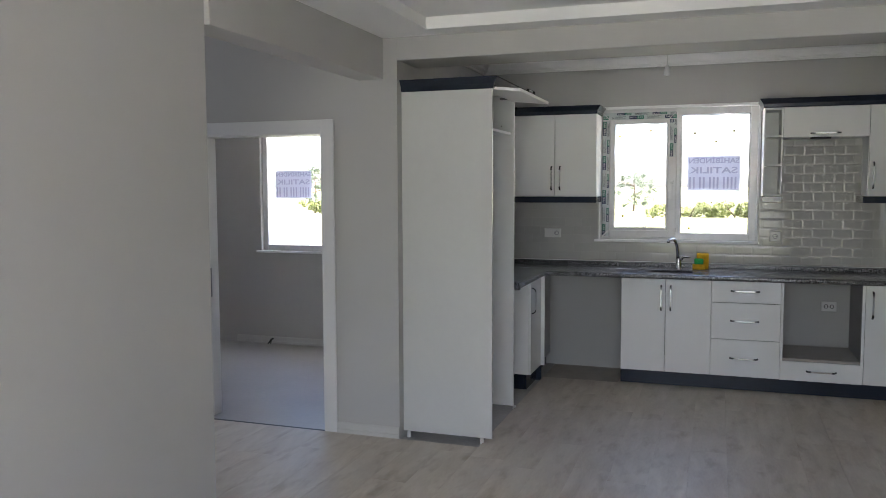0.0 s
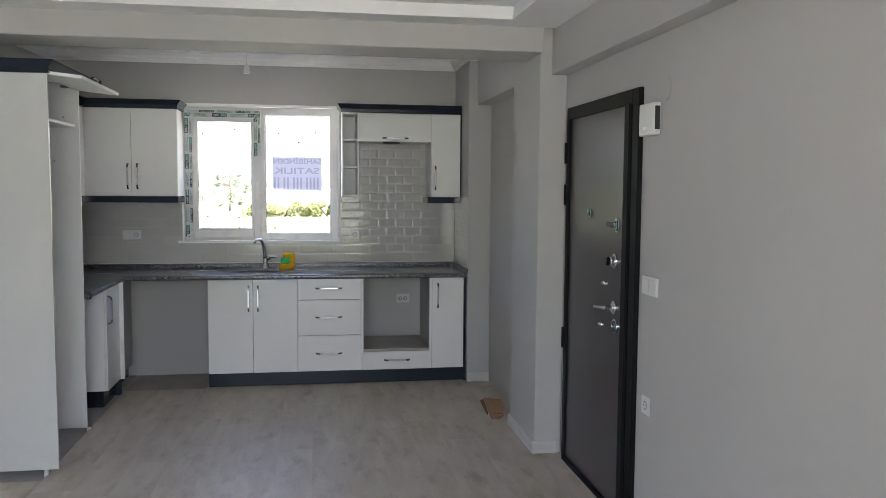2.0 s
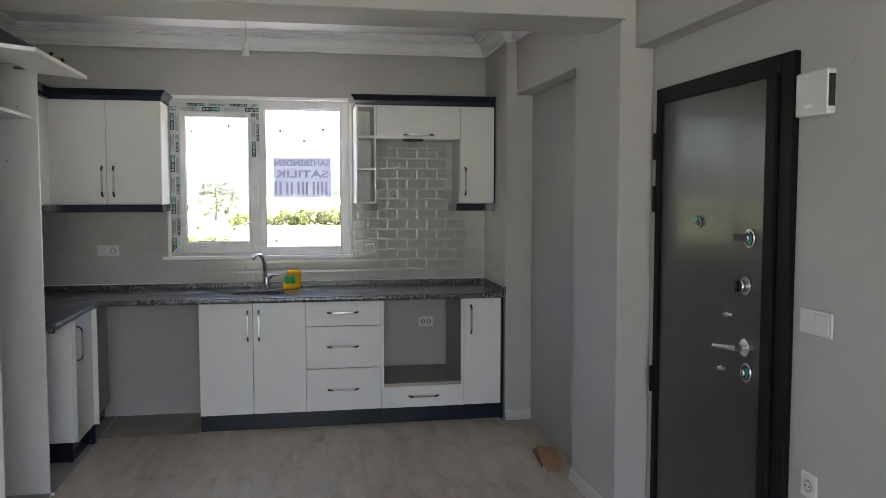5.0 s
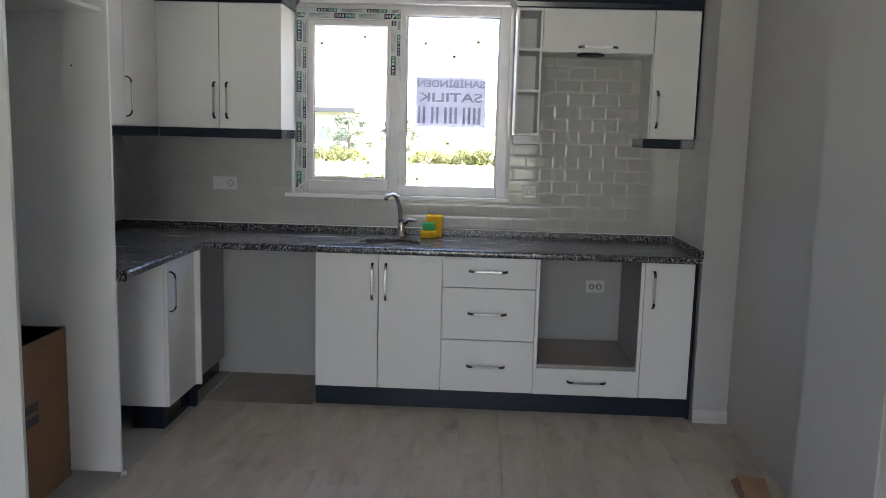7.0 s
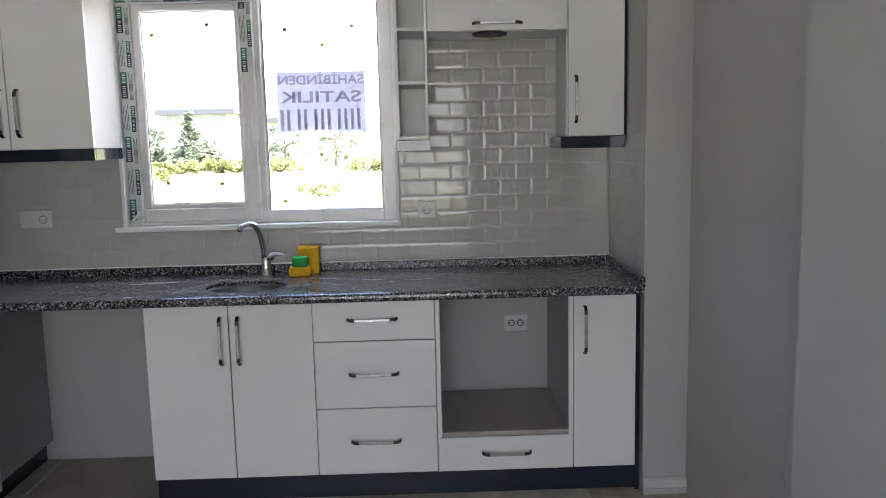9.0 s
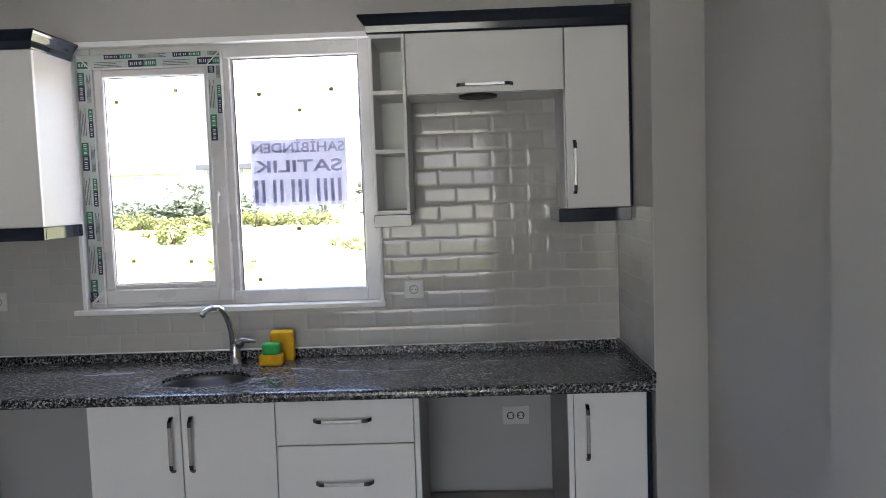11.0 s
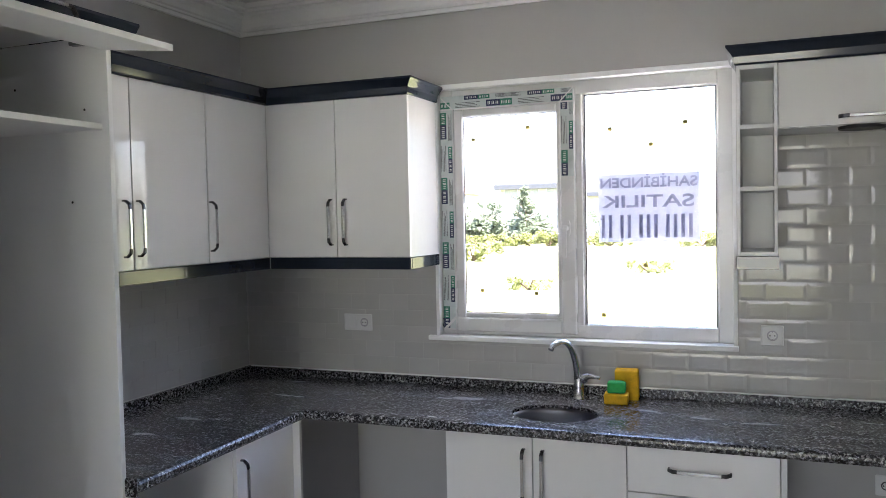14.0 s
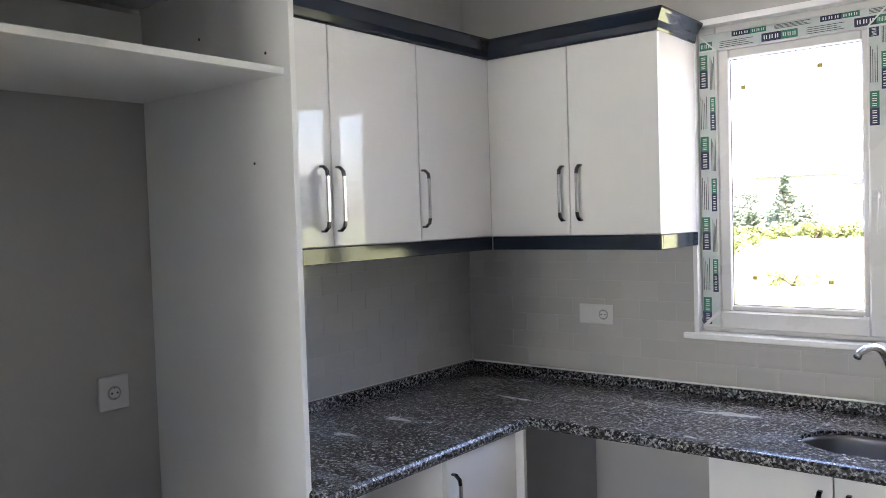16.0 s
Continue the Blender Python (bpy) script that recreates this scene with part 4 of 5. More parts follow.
def worktop():
    """L-shaped granite top with a rounded nose and an oval hole for the sink, upstands against the walls."""
    zt, zb = 0.90, 0.862
    yf, xf = -0.638, -0.607
    nose = [(0, 0), (0.012, 0.002), (0.018, 0.010), (0.019, 0.019), (0.018, 0.028), (0.012, 0.036), (0, 0.038)]
    t = thing("worktop", (0.4, -0.3, zb), "speckled grey granite worktop with upstand, pale streaks of dust and painted glare", "worktop")
    hx0, hx1, yi = 0.1, 0.65, yf + 0.018
    for x0, x1, y0, y1 in ((-1.323, hx0, yi, 0.005), (hx1, 2.065, yi, 0.005), (-1.323, xf - 0.018, -1.586, yi)):
        part("slab", box(x0, x1, y0, y1, zb, zt, 0), GRAN, t)
    bm = bmesh.new()
    cx, cy, rx, ry, n = 0.382, -0.388, 0.172, 0.135, 64
    for z, flip in ((zt, False), (zt - 0.013, True)):
        inner, outer = [], []
        for k in range(n):
            a = 2 * math.pi * k / n
            c, s_ = math.cos(a), math.sin(a)
            inner.append(bm.verts.new((cx + rx * c, cy + ry * s_, z)))
            f = min((hx1 - cx if c > 0 else cx - hx0) / max(abs(c), 1e-6), (0.005 - cy if s_ > 0 else cy - yi) / max(abs(s_), 1e-6))
            outer.append(bm.verts.new((cx + f * c, cy + f * s_, z)))
        for cxn, cyn in ((hx0, yi), (hx1, yi), (hx0, 0.005), (hx1, 0.005)):
            k = min(range(n), key=lambda j: (outer[j].co.x - cxn) ** 2 + (outer[j].co.y - cyn) ** 2)
            outer[k].co.x, outer[k].co.y = cxn, cyn
        for k in range(n):
            q = (inner[k], inner[(k + 1) % n], outer[(k + 1) % n], outer[k])
            bm.faces.new(q[::-1] if not flip else q)
        if not flip:
            top_in = inner
        else:
            for k in range(n):
                bm.faces.new((top_in[k], top_in[(k + 1) % n], inner[(k + 1) % n], inner[k]))
    part("slab", bm, GRAN, t)
    part("nosing", extrude_profile(nose, (xf - 0.018, yi, zb), (1, 0, 0), 2.065 - xf + 0.018, NY, 1, 0), GRAN, t)
    part("nosing", extrude_profile(nose, (xf - 0.018, -1.586, zb), (0, 1, 0), 1.586 + yi, PX, 0, -1), GRAN, t)
    part("upstand", box(-1.323, 2.065, -0.018, 0.006, zt + 0.0005, 0.938, 0.002), GRAN, t)
    part("upstand", box(-1.323, -1.303, -1.586, -0.018, zt + 0.0005, 0.938, 0.002), GRAN, t)
    part("upstand", box(2.047, 2.0665, -0.645, -0.018, zt - 0.005, 0.938, 0.002), GRAN, t)
    part("sealant", box(-1.30, 2.045, -0.0195, -0.003, 0.9385, 0.9425, 0.001), TRIM, t, "white sealant bead")
    part("end_block", box(-0.645, -0.60, -1.604, -1.586, 0.856, 0.915, 0.006), GRAN, t)
    return t


worktop()

# sink
sk = thing("sink", (0.382, -0.388, 0.72), "oval stainless steel sink bowl set under the worktop", "sink")
bm = bmesh.new()
rings = []
for r, z in ((1.07, 0.886), (1.0, 0.886), (0.985, 0.872), (0.93, 0.77), (0.82, 0.74), (0.2, 0.728), (0.13, 0.727)):
    rings.append([bm.verts.new((0.382 + 0.174 * r * math.cos(a), -0.388 + 0.137 * r * math.sin(a), z)) for a in (2 * math.pi * k / 48 for k in range(48))])
for a, b in zip(rings, rings[1:]):
    for k in range(48):
        bm.faces.new((a[k], b[k], b[(k + 1) % 48], a[(k + 1) % 48]))
bm.faces.new(rings[-1])
part("bowl", bm, STEEL, sk, smooth=True)
part("drain", disc((0.382, -0.388, 0.727), (0, 0, 1), 0.03, 0.006), CHROME, sk, "chrome drain")

# tap
tp = thing("tap", (0.42, -0.115, 0.90), "chrome single-lever kitchen tap with a swan-neck spout", "tap")
part("base", tube([(0.42, -0.115, 0.899), (0.42, -0.115, 0.905), (0.42, -0.115, 0.907), (0.42, -0.115, 0.95), (0.42, -0.115, 0.985), (0.42, -0.115, 0.992)], [0.027, 0.027, 0.023, 0.023, 0.022, 0.017], 20), CHROME, tp, smooth=True)
sp = []
for k in range(15):
    a = k / 14
    sp.append((0.415 - 0.068 * a ** 1.9, -0.12 - 0.15 * a ** 1.7, 0.985 + 0.20 * math.sin(a * 1.95) / math.sin(1.57) * 0.86))
sp.append((sp[-1][0] - 0.004, sp[-1][1] - 0.012, sp[-1][2] - 0.012))
part("spout", tube(sp, [0.015 - 0.004 * k / 15 for k in range(15)] + [0.012], 14), CHROME, tp, smooth=True)
part("lever", tube([(0.42, -0.115, 0.975), (0.445, -0.12, 0.99), (0.462, -0.125, 1.002), (0.50, -0.14, 1.0), (0.515, -0.145, 0.998)], [0.018, 0.019, 0.013, 0.007, 0.006], 14), CHROME, tp, smooth=True)


def sponge(name, x0, x1, y0, y1, z0, z1, material, label, tilt=0.0):
    c = ((x0 + x1) / 2, (y0 + y1) / 2, z0)
    bm = box(x0 - c[0], x1 - c[0], y0 - c[1], y1 - c[1], 0, z1 - z0, 0.007, seg=2)
    bmesh.ops.subdivide_edges(bm, edges=[e for e in bm.edges if e.calc_length() > 0.03], cuts=3, use_grid_fill=True)
    for v in bm.verts:
        v.co += noise.noise_vector(v.co * 60 + Vector(c)) * 0.0012
    ob = part(name, bm, material, smooth=True)
    ob.matrix_world = pose(*c, tilt, 0, 4)
    return tagged(ob, label, "sponge", "sponges by the tap")


sponge("sponge", 0.536, 0.632, -0.19, -0.125, 0.901, 0.946, SPONGE_Y, "thick yellow sponge lying on the worktop")
sponge("sponge", 0.550, 0.622, -0.185, -0.13, 0.9465, 0.992, SPONGE_G, "green sponge stacked on a yellow sponge")
sponge("sponge", 0.565, 0.662, -0.085, -0.035, 0.901, 1.030, SPONGE_Y, "yellow sponge standing upright against the upstand", 8)

# uppers
ZU0, ZU1 = 1.512, 2.206
CROWN = [(-0.02, 0), (0.004, 0), (0.008, 0.006), (0.012, 0.03), (0.03, 0.055), (0.036, 0.062), (0.036, 0.07), (-0.02, 0.07)]


def crown(name, bm, label):
    return tagged(part(name, bm, NAVY), label, "cornice", "cabinet cornices")


uc = thing("wall_cabinet", (-0.609, -0.16, ZU0), "white gloss wall cabinet with two doors beside the window", "cabinet", "wall cabinets")
part("body", carcass(-0.965, -0.262, YU + 0.05, 0.002, ZU0, ZU1), BODY, uc)
for x0, x1, hx in ((-0.962, -0.604, -0.630), (-0.604, -0.250, -0.557)):
    dr = front_y(uc, "cabinet_door", x0, x1, ZU0, ZU1, YU)
    handle(dr, (hx, YU, 1.668), (0, 0, 1), NY)
part("end_panel", box(-0.261, -0.254, YU + 0.0185, 0.002, ZU0, ZU1, 0.001), END_DIMMED, uc, "white end panel, colour darkened against the window's glare")

ul = thing("wall_cabinet", (-1.14, -0.9, ZU0), "white gloss wall cabinet run with three doors in the corner", "cabinet", "wall cabinets")
bmc = bmesh.new()
box(-1.32, XU - 0.05, -1.586, -1.568, ZU0, ZU1, 0.001, bmc)
box(-1.32, XU - 0.05, -1.568, YU, ZU0, ZU0 + 0.018, 0, bmc)
box(-1.32, XU - 0.05, -1.568, YU, ZU1 - 0.018, ZU1, 0, bmc)
part("body", bmc, BODY, ul)
for y0, y1, hy in ((-1.586, -1.184, -1.231), (-1.184, -0.761, -1.162), (-0.761, YU - 0.001, -0.747)):
    dr = front_x(ul, "cabinet_door", y0, y1, ZU0, ZU1, XU)
    handle(dr, (XU, hy, 1.662), (0, 0, 1), PX)

bm = bmesh.new()
extrude_profile(CROWN, (XU, -1.586, ZU1), (0, 1, 0), 1.586 + YU, PX, 0, -1, bm)
extrude_profile(CROWN, (XU, YU, ZU1), (1, 0, 0), -0.254 - XU, NY, 1, 1, bm)
extrude_profile(CROWN, (-0.254, YU, ZU1), (0, 1, 0), -YU, PX, -1, 0, bm)
crown("cabinet_cornice", bm, "glossy navy flared cornice on the corner wall cabinets")
rail = thing("light_rail", (XU, YU, ZU0 - 0.052), "glossy navy rail under the corner wall cabinets", "rail", "light rails")
part("rail_board", box(XU - 0.016, XU + 0.002, -1.586, YU - 0.003, ZU0 - 0.052, ZU0 - 0.001, 0.002), NAVY, rail)
part("rail_board", box(XU + 0.003, -0.250, YU - 0.002, YU + 0.016, ZU0 - 0.052, ZU0 - 0.001, 0.002), NAVY, rail)
part("rail_return", box(-0.266, -0.250, YU + 0.0165, 0.0, ZU0 - 0.052, ZU0 - 0.001, 0.002), NAVY, rail)

# shelf, hood and narrow cabinet
RU0, RU1 = 1.515, 2.208
sh = thing("open_shelf", (1.128, -0.16, RU0), "narrow white open shelf with three compartments", "shelf")
bm = bmesh.new()
box(1.060, 1.072, YU, -0.002, RU0, RU1, 0.001, bm)
box(1.186, 1.198, YU, -0.002, RU0, RU1, 0.001, bm)
part("side", bm, BODY, sh)
for z in (RU0, 1.752, 1.978, RU1 - 0.016):
    part("shelf_board", box(1.072, 1.186, YU + 0.001, -0.002, z, z + 0.016, 0.001), BODY, sh)
part("back", box(1.072, 1.186, -0.012, -0.003, RU0 + 0.016, RU1 - 0.016, 0), BODY, sh)
tagged(slab("light_rail", 1.056, 1.202, YU - 0.002, -0.06, RU0 - 0.048, RU0 - 0.001, NAVY, None), "glossy navy rail under the open shelf", "rail", "light rails")

hood = thing("hood_cabinet", (1.5, -0.16, 1.97), "white gloss hood cabinet with a lift-up front", "cabinet", "wall cabinets")
part("body", carcass(1.199, 1.806, YU + 0.05, -0.002, 1.975, RU1), BODY, hood)
dr = front_y(hood, "cabinet_door", 1.199, 1.807, 1.972, RU1, YU)
handle(dr, (1.502, YU, 2.002), (1, 0, 0), NY, 0.21)
bm = bmesh.new()
tube([(1.478, -0.22, 1.976), (1.478, -0.22, 1.965)], [0.078, 0.075], 28, bm)
part("duct_collar", bm, HOLE, hood, "black hood duct collar")

rc = thing("wall_cabinet", (1.93, -0.16, RU0), "narrow white gloss wall cabinet by the pillar", "cabinet", "wall cabinets")
part("body", carcass(1.808, 2.052, YU + 0.05, -0.002, RU0, RU1), BODY, rc)
dr = front_y(rc, "cabinet_door", 1.807, 2.054, RU0, RU1, YU)
handle(dr, (1.839, YU, 1.675), (0, 0, 1), NY)
part("side_panel", box(2.0535, 2.064, YU + 0.004, -0.002, RU0, RU1 + 0.06, 0.001), NAVY, rc, "dark end strip")
bm = bmesh.new()
box(1.776, 2.056, YU - 0.002, YU + 0.016, RU0 - 0.052, RU0 - 0.001, 0.002, bm)
box(1.776, 1.792, YU + 0.016, -0.004, RU0 - 0.052, RU0 - 0.001, 0.002, bm)
tagged(part("light_rail", bm, NAVY), "glossy navy rail under the narrow wall cabinet", "rail", "light rails")
bm = bmesh.new()
extrude_profile(CROWN, (1.060, YU, RU1), (1, 0, 0), 0.998, NY, -1, 0, bm)
extrude_profile(CROWN, (1.060, -0.002, RU1), (0, -1, 0), -YU - 0.002, (-1, 0, 0), 0, 1, bm)
crown("cabinet_cornice", bm, "glossy navy flared cornice over hood and shelf")

# tall unit for a refrigerator
NZ = -0.012      # floor inside the housing
YA, YBP, XT = -2.455, -1.587, -0.575
tall = thing("tall_cabinet", (-0.98, -1.9, LOW), "tall white refrigerator housing with its top flap held open", "cabinet")
part("side_panel", box(-1.175, XT, YA, YA + 0.018, 0.030, 2.19, 0.001), SIDEW, tall, "satin white side panel")
part("side_panel", box(-1.312, -0.648, YBP - 0.018, YBP, 0.012, 2.238, 0.001), BODY, tall)
part("shelf", box(-1.318, -0.672, YA + 0.018, YBP - 0.018, 1.962, 1.98, 0.001), BODY, tall)
part("top", box(-1.318, -0.66, YA + 0.018, YBP - 0.018, 2.24, 2.258, 0.001), BODY, tall)
part("back", box(-1.322, -1.305, YA + 0.02, YBP - 0.018, 1.98, 2.22, 0.0), BODY, tall)
for x in (-1.13, -0.64):
    for y in (YA + 0.009, YBP - 0.009):
        part("foot", tube([(x, y, NZ), (x, y, NZ + 0.004), (x, y, 0.0305 if y < -2 else 0.0125)], [0.014, 0.014, 0.011], 12), PLASTIC, tall, "white plastic glide")
flap = bmesh.new()
fy0, fy1 = YA + 0.02, YBP - 0.02
a = box(0, 0.255, fy0, fy1, -0.018, 0, 0.001)
bmesh.ops.rotate(a, verts=a.verts, cent=(0, 0, 0), matrix=Matrix.Rotation(radians(6), 3, "Y"))
bmesh.ops.translate(a, verts=a.verts, vec=(-0.655, 0, 2.212))
fl = part("flap_door", a, BODY, tall, "white lift-up flap standing open")
handle(fl, (-0.436, (fy0 + fy1) / 2, 2.189), (0, 1, 0), (math.sin(radians(6)), 0, math.cos(radians(6))), 0.2)
sw = bmesh.new()
tube([(-0.80, fy0 + 0.02, 2.06), (-0.70, fy0 + 0.02, 2.125), (-0.60, fy0 + 0.02, 2.176)], 0.007, 8, sw)
box(-0.84, -0.76, fy0, fy0 + 0.024, 2.04, 2.08, 0.004, sw)
part("lift_stay", sw, STEEL, tall, "steel lift stay")
for y in (fy0 + 0.06, fy1 - 0.04):
    hg = bmesh.new()
    box(-0.74, -0.665, y - 0.012, y + 0.012, 2.205, 2.219, 0.003, hg)
    tube([(-0.668, y, 2.212), (-0.655, y, 2.205), (-0.63, y, 2.203)], 0.008, 8, hg)
    part("hinge", hg, STEEL, tall, "steel cup hinge")
for hx_, hz_ in ((-0.801, 1.749), (-0.74, 2.025), (-1.02, 2.104)):
    part("screw_hole", disc((hx_, YBP - 0.0178, hz_), (0, -1, 0), 0.004, 0.001, 10), HOLE, tall)
bm = bmesh.new()
extrude_profile(CROWN, (-1.175, YA, 2.1905), (1, 0, 0), 0.602, NY, 0, 1, bm)
extrude_profile(CROWN, (-0.573, YA, 2.1905), (0, 1, 0), YBP - YA, PX, -1, 0, bm)
crown("cabinet_cornice", bm, "glossy navy cornice on the tall cabinet")


# ---- cardboard ----
def carton(name, x0, x1, y0, y1, z0, h, label, rot=0.0):
    c = ((x0 + x1) / 2, (y0 + y1) / 2, z0)
    b = thing(name, c, label, "box")
    t = 0.005
    for q in ((x0, x1, y0, y0 + t), (x0, x1, y1 - t, y1), (x0, x0 + t, y0 + t, y1 - t), (x1 - t, x1, y0 + t, y1 - t)):
        part("side", box(*q, z0, z0 + h, 0.001), CARD, b)
    part("bottom", box(x0 + t, x1 - t, y0 + t, y1 - t, z0, z0 + t, 0), CARD, b)
    b.rotation_euler = (0, 0, radians(rot))
    return b


cb = carton("cardboard_box", -1.24, -0.87, -2.02, -1.60, LOW, 0.70, "tall open brown cardboard box in the refrigerator housing")
for z, w in ((0.372, 0.13), (0.318, 0.11)):
    part("print_bar", box(-0.8698, -0.8688, -1.845 - w, -1.845, z, z + 0.036, 0), GASKET, cb)

sc = thing("cardboard_piece", (2.08, -1.66, 0), "torn folded piece of brown cardboard on the floor", "cardboard")


def sheet(pts, t=0.004):
    bm = bmesh.new()
    a = [bm.verts.new(p) for p in pts]
    b = [bm.verts.new((p[0], p[1], p[2] - t)) for p in pts]
    bm.faces.new(a)
    bm.faces.new(b[::-1])
    for k in range(len(pts)):
        bm.faces.new((a[k], b[k], b[(k + 1) % len(pts)], a[(k + 1) % len(pts)]))
    bmesh.ops.recalc_face_normals(bm, faces=bm.faces)
    return bm


part("panel", sheet([(2.010, -1.575, 0.112), (2.128, -1.575, 0.096), (2.128, -1.69, 0.042), (2.022, -1.69, 0.036)]), CARD, sc, "outer panel leaning back")
part("panel", sheet([(1.972, -1.62, 0.104), (2.004, -1.60, 0.110), (2.019, -1.69, 0.036), (2.012, -1.695, 0.020)]), CARD_SHADED, sc, "inner flap coloured darker for its shade")
part("panel", sheet([(2.022, -1.692, 0.036), (2.128, -1.692, 0.042), (2.128, -1.70, 0.018), (2.092, -1.738, 0.006), (2.032, -1.732, 0.006)]), CARD, sc, "lower panel with punched holes")
for hx_ in (2.06, 2.084, 2.105):
    part("punched_hole", disc((hx_, -1.7045, 0.0305), (0, -0.75, 0.55), 0.005, 0.002, 8), HOLE, sc)

# ---- outdoors ----
GZ = -0.75
gr = bmesh.new()
gv = [gr.verts.new(p) for p in ((-900, -900, GZ), (900, -900, GZ), (900, 1500, GZ), (-900, 1500, GZ))]
gr.faces.new(gv)
tagged(part("ground", gr, FIELD), "sunlit dry grass field outside the windows", "ground", kind="structure")


# pale ground slabs added out of view to bounce sunlight into the rooms
PALE = mat("pale_bounce_slab", (0.80, 0.775, 0.73), 0.85, var=0.12, scale=1.2, fine=40, bump=0.2)
tagged(part("pavement", box(-14, 14, -16.0, -9.8, GZ - 0.1, GZ + 0.06, 0.01), PALE), "added pale slab bouncing sunlight in through the balcony window", "pavement", kind="structure")
tagged(part("pavement", box(-14, 14, 0.3, 6.2, GZ - 0.1, GZ + 0.06, 0.01), PALE), "added pale slab bouncing sunlight up through the kitchen window", "pavement", kind="structure")


def leaf_clump(bm, c, r, n, rnd, size):
    for _ in range(n):
        d = Vector((rnd.gauss(0, 1), rnd.gauss(0, 1), rnd.gauss(0, 1))).normalized() * r * rnd.uniform(0.45, 1.0) ** 0.6
        p = Vector(c) + Vector((d.x, d.y, d.z * 0.85))
        u = Vector((rnd.gauss(0, 1), rnd.gauss(0, 1), rnd.gauss(0, 0.6))).normalized()
        v = u.orthogonal().normalized()
        s = size * rnd.uniform(0.6, 1.4)
        vs = [bm.verts.new(p + u * s), bm.verts.new(p + v * s * 0.55), bm.verts.new(p - u * s), bm.verts.new(p - v * s * 0.55)]
        bm.faces.new(vs)


def shrub(x, y, w, h, seed, material=None, label="leafy green shrub in the field"):
    rnd = random.Random(seed)
    t = thing("shrub", (x, y, GZ), label, "shrub", "shrubs in the field")
    st = bmesh.new()
    for k in range(5):
        a = rnd.uniform(0, 6.28)
        tube([(x, y, GZ), (x + 0.2 * w * math.cos(a), y + 0.2 * w * math.sin(a), GZ + h * 0.4), (x + 0.35 * w * math.cos(a), y + 0.3 * w * math.sin(a), GZ + h * 0.7)], [0.05, 0.035, 0.015], 6, st)
    part("stem", st, BARK, t)
    bm = bmesh.new()
    for k in range(26):
        leaf_clump(bm, (x + rnd.uniform(-0.6, 0.6) * w, y + rnd.uniform(-0.3, 0.3) * w, GZ + h * rnd.uniform(0.08, 0.8)), h * rnd.uniform(0.16, 0.3), 70, rnd, h * 0.066)
    part("foliage", bm, material or LEAF, t)
    return t


def tree(x, y, h, w, seed, conical=False):
    rnd = random.Random(seed)
    t = thing("tree", (x, y, GZ), "conical dark green tree standing beyond the field" if conical else "broad green leafy tree standing beyond the field", "tree", "trees beyond the field")
    st = tube([(x, y, GZ), (x + 0.1, y, GZ + h * 0.4), (x, y, GZ + h * 0.85)], [h * 0.03, h * 0.02, h * 0.006], 8)
    for k in range(9):
        a, z = rnd.uniform(0, 6.28), GZ + h * rnd.uniform(0.3, 0.75)
        tube([(x, y, z), (x + w * 0.35 * math.cos(a), y + w * 0.35 * math.sin(a), z + h * 0.12)], [h * 0.01, h * 0.004], 6, st)
    part("trunk", st, BARK, t)
    bm = bmesh.new()
    for k in range(46):
        q = rnd.uniform(0.15, 1.0)
        spread = (1 - q) if conical else math.sqrt(max(0.05, 1 - (2 * q - 1.15) ** 2))
        a, rr = rnd.uniform(0, 6.28), rnd.uniform(0.2, 1) * w * 0.5 * spread
        leaf_clump(bm, (x + rr * math.cos(a), y + rr * math.sin(a), GZ + h * q), h * rnd.uniform(0.05, 0.11), 60, rnd, h * 0.024)
    part("crown", bm, LEAFD, t)
    return t


rs = random.Random(5)
for k in range(15):
    shrub(-34 + k * 1.75 + rs.uniform(-0.3, 0.3), 58 + rs.uniform(-1, 1), 2.6, rs.uniform(1.0, 1.4), 40 + k)
for k in range(6):
    shrub(-2.9 + k * 1.6, 56 + rs.uniform(-0.4, 0.4), 2.3, rs.uniform(1.15, 1.45), 70 + k, None, "clipped yellow-green hedge shrub in the field")
for k in range(7):
    shrub(-29 + k * 1.9 + rs.uniform(-0.4, 0.4), 64 + rs.uniform(-1, 1), 3.0, rs.uniform(2.0, 2.7), 90 + k, LEAFD)
for x, y, w, h in ((-1.6, 11.5, 0.7, 0.4), (3.4, 14.0, 0.8, 0.45), (-6.0, 22, 1.2, 0.5), (-3.2, 30, 1.5, 0.6), (-14.5, 30, 1.5, 0.5), (-13.6, 38, 2.2, 1.2)):
    shrub(x, y, w, h, int(100 * (x + 20)))
for x, y, h, w, c in ((-17.5, 62, 4.7, 3.4, True), (-22.5, 66, 3.6, 4.2, False), (-10.2, 63, 3.6, 4.0, False), (-6.8, 70, 3.4, 4.5, False), (6, 68, 3.4, 5, False), (12, 74, 4.2, 6, False), (-40, 70, 4.2, 6, False), (-50, 72, 5.0, 6, False)):
    tree(x, y, h, w, int(x + 90), c)


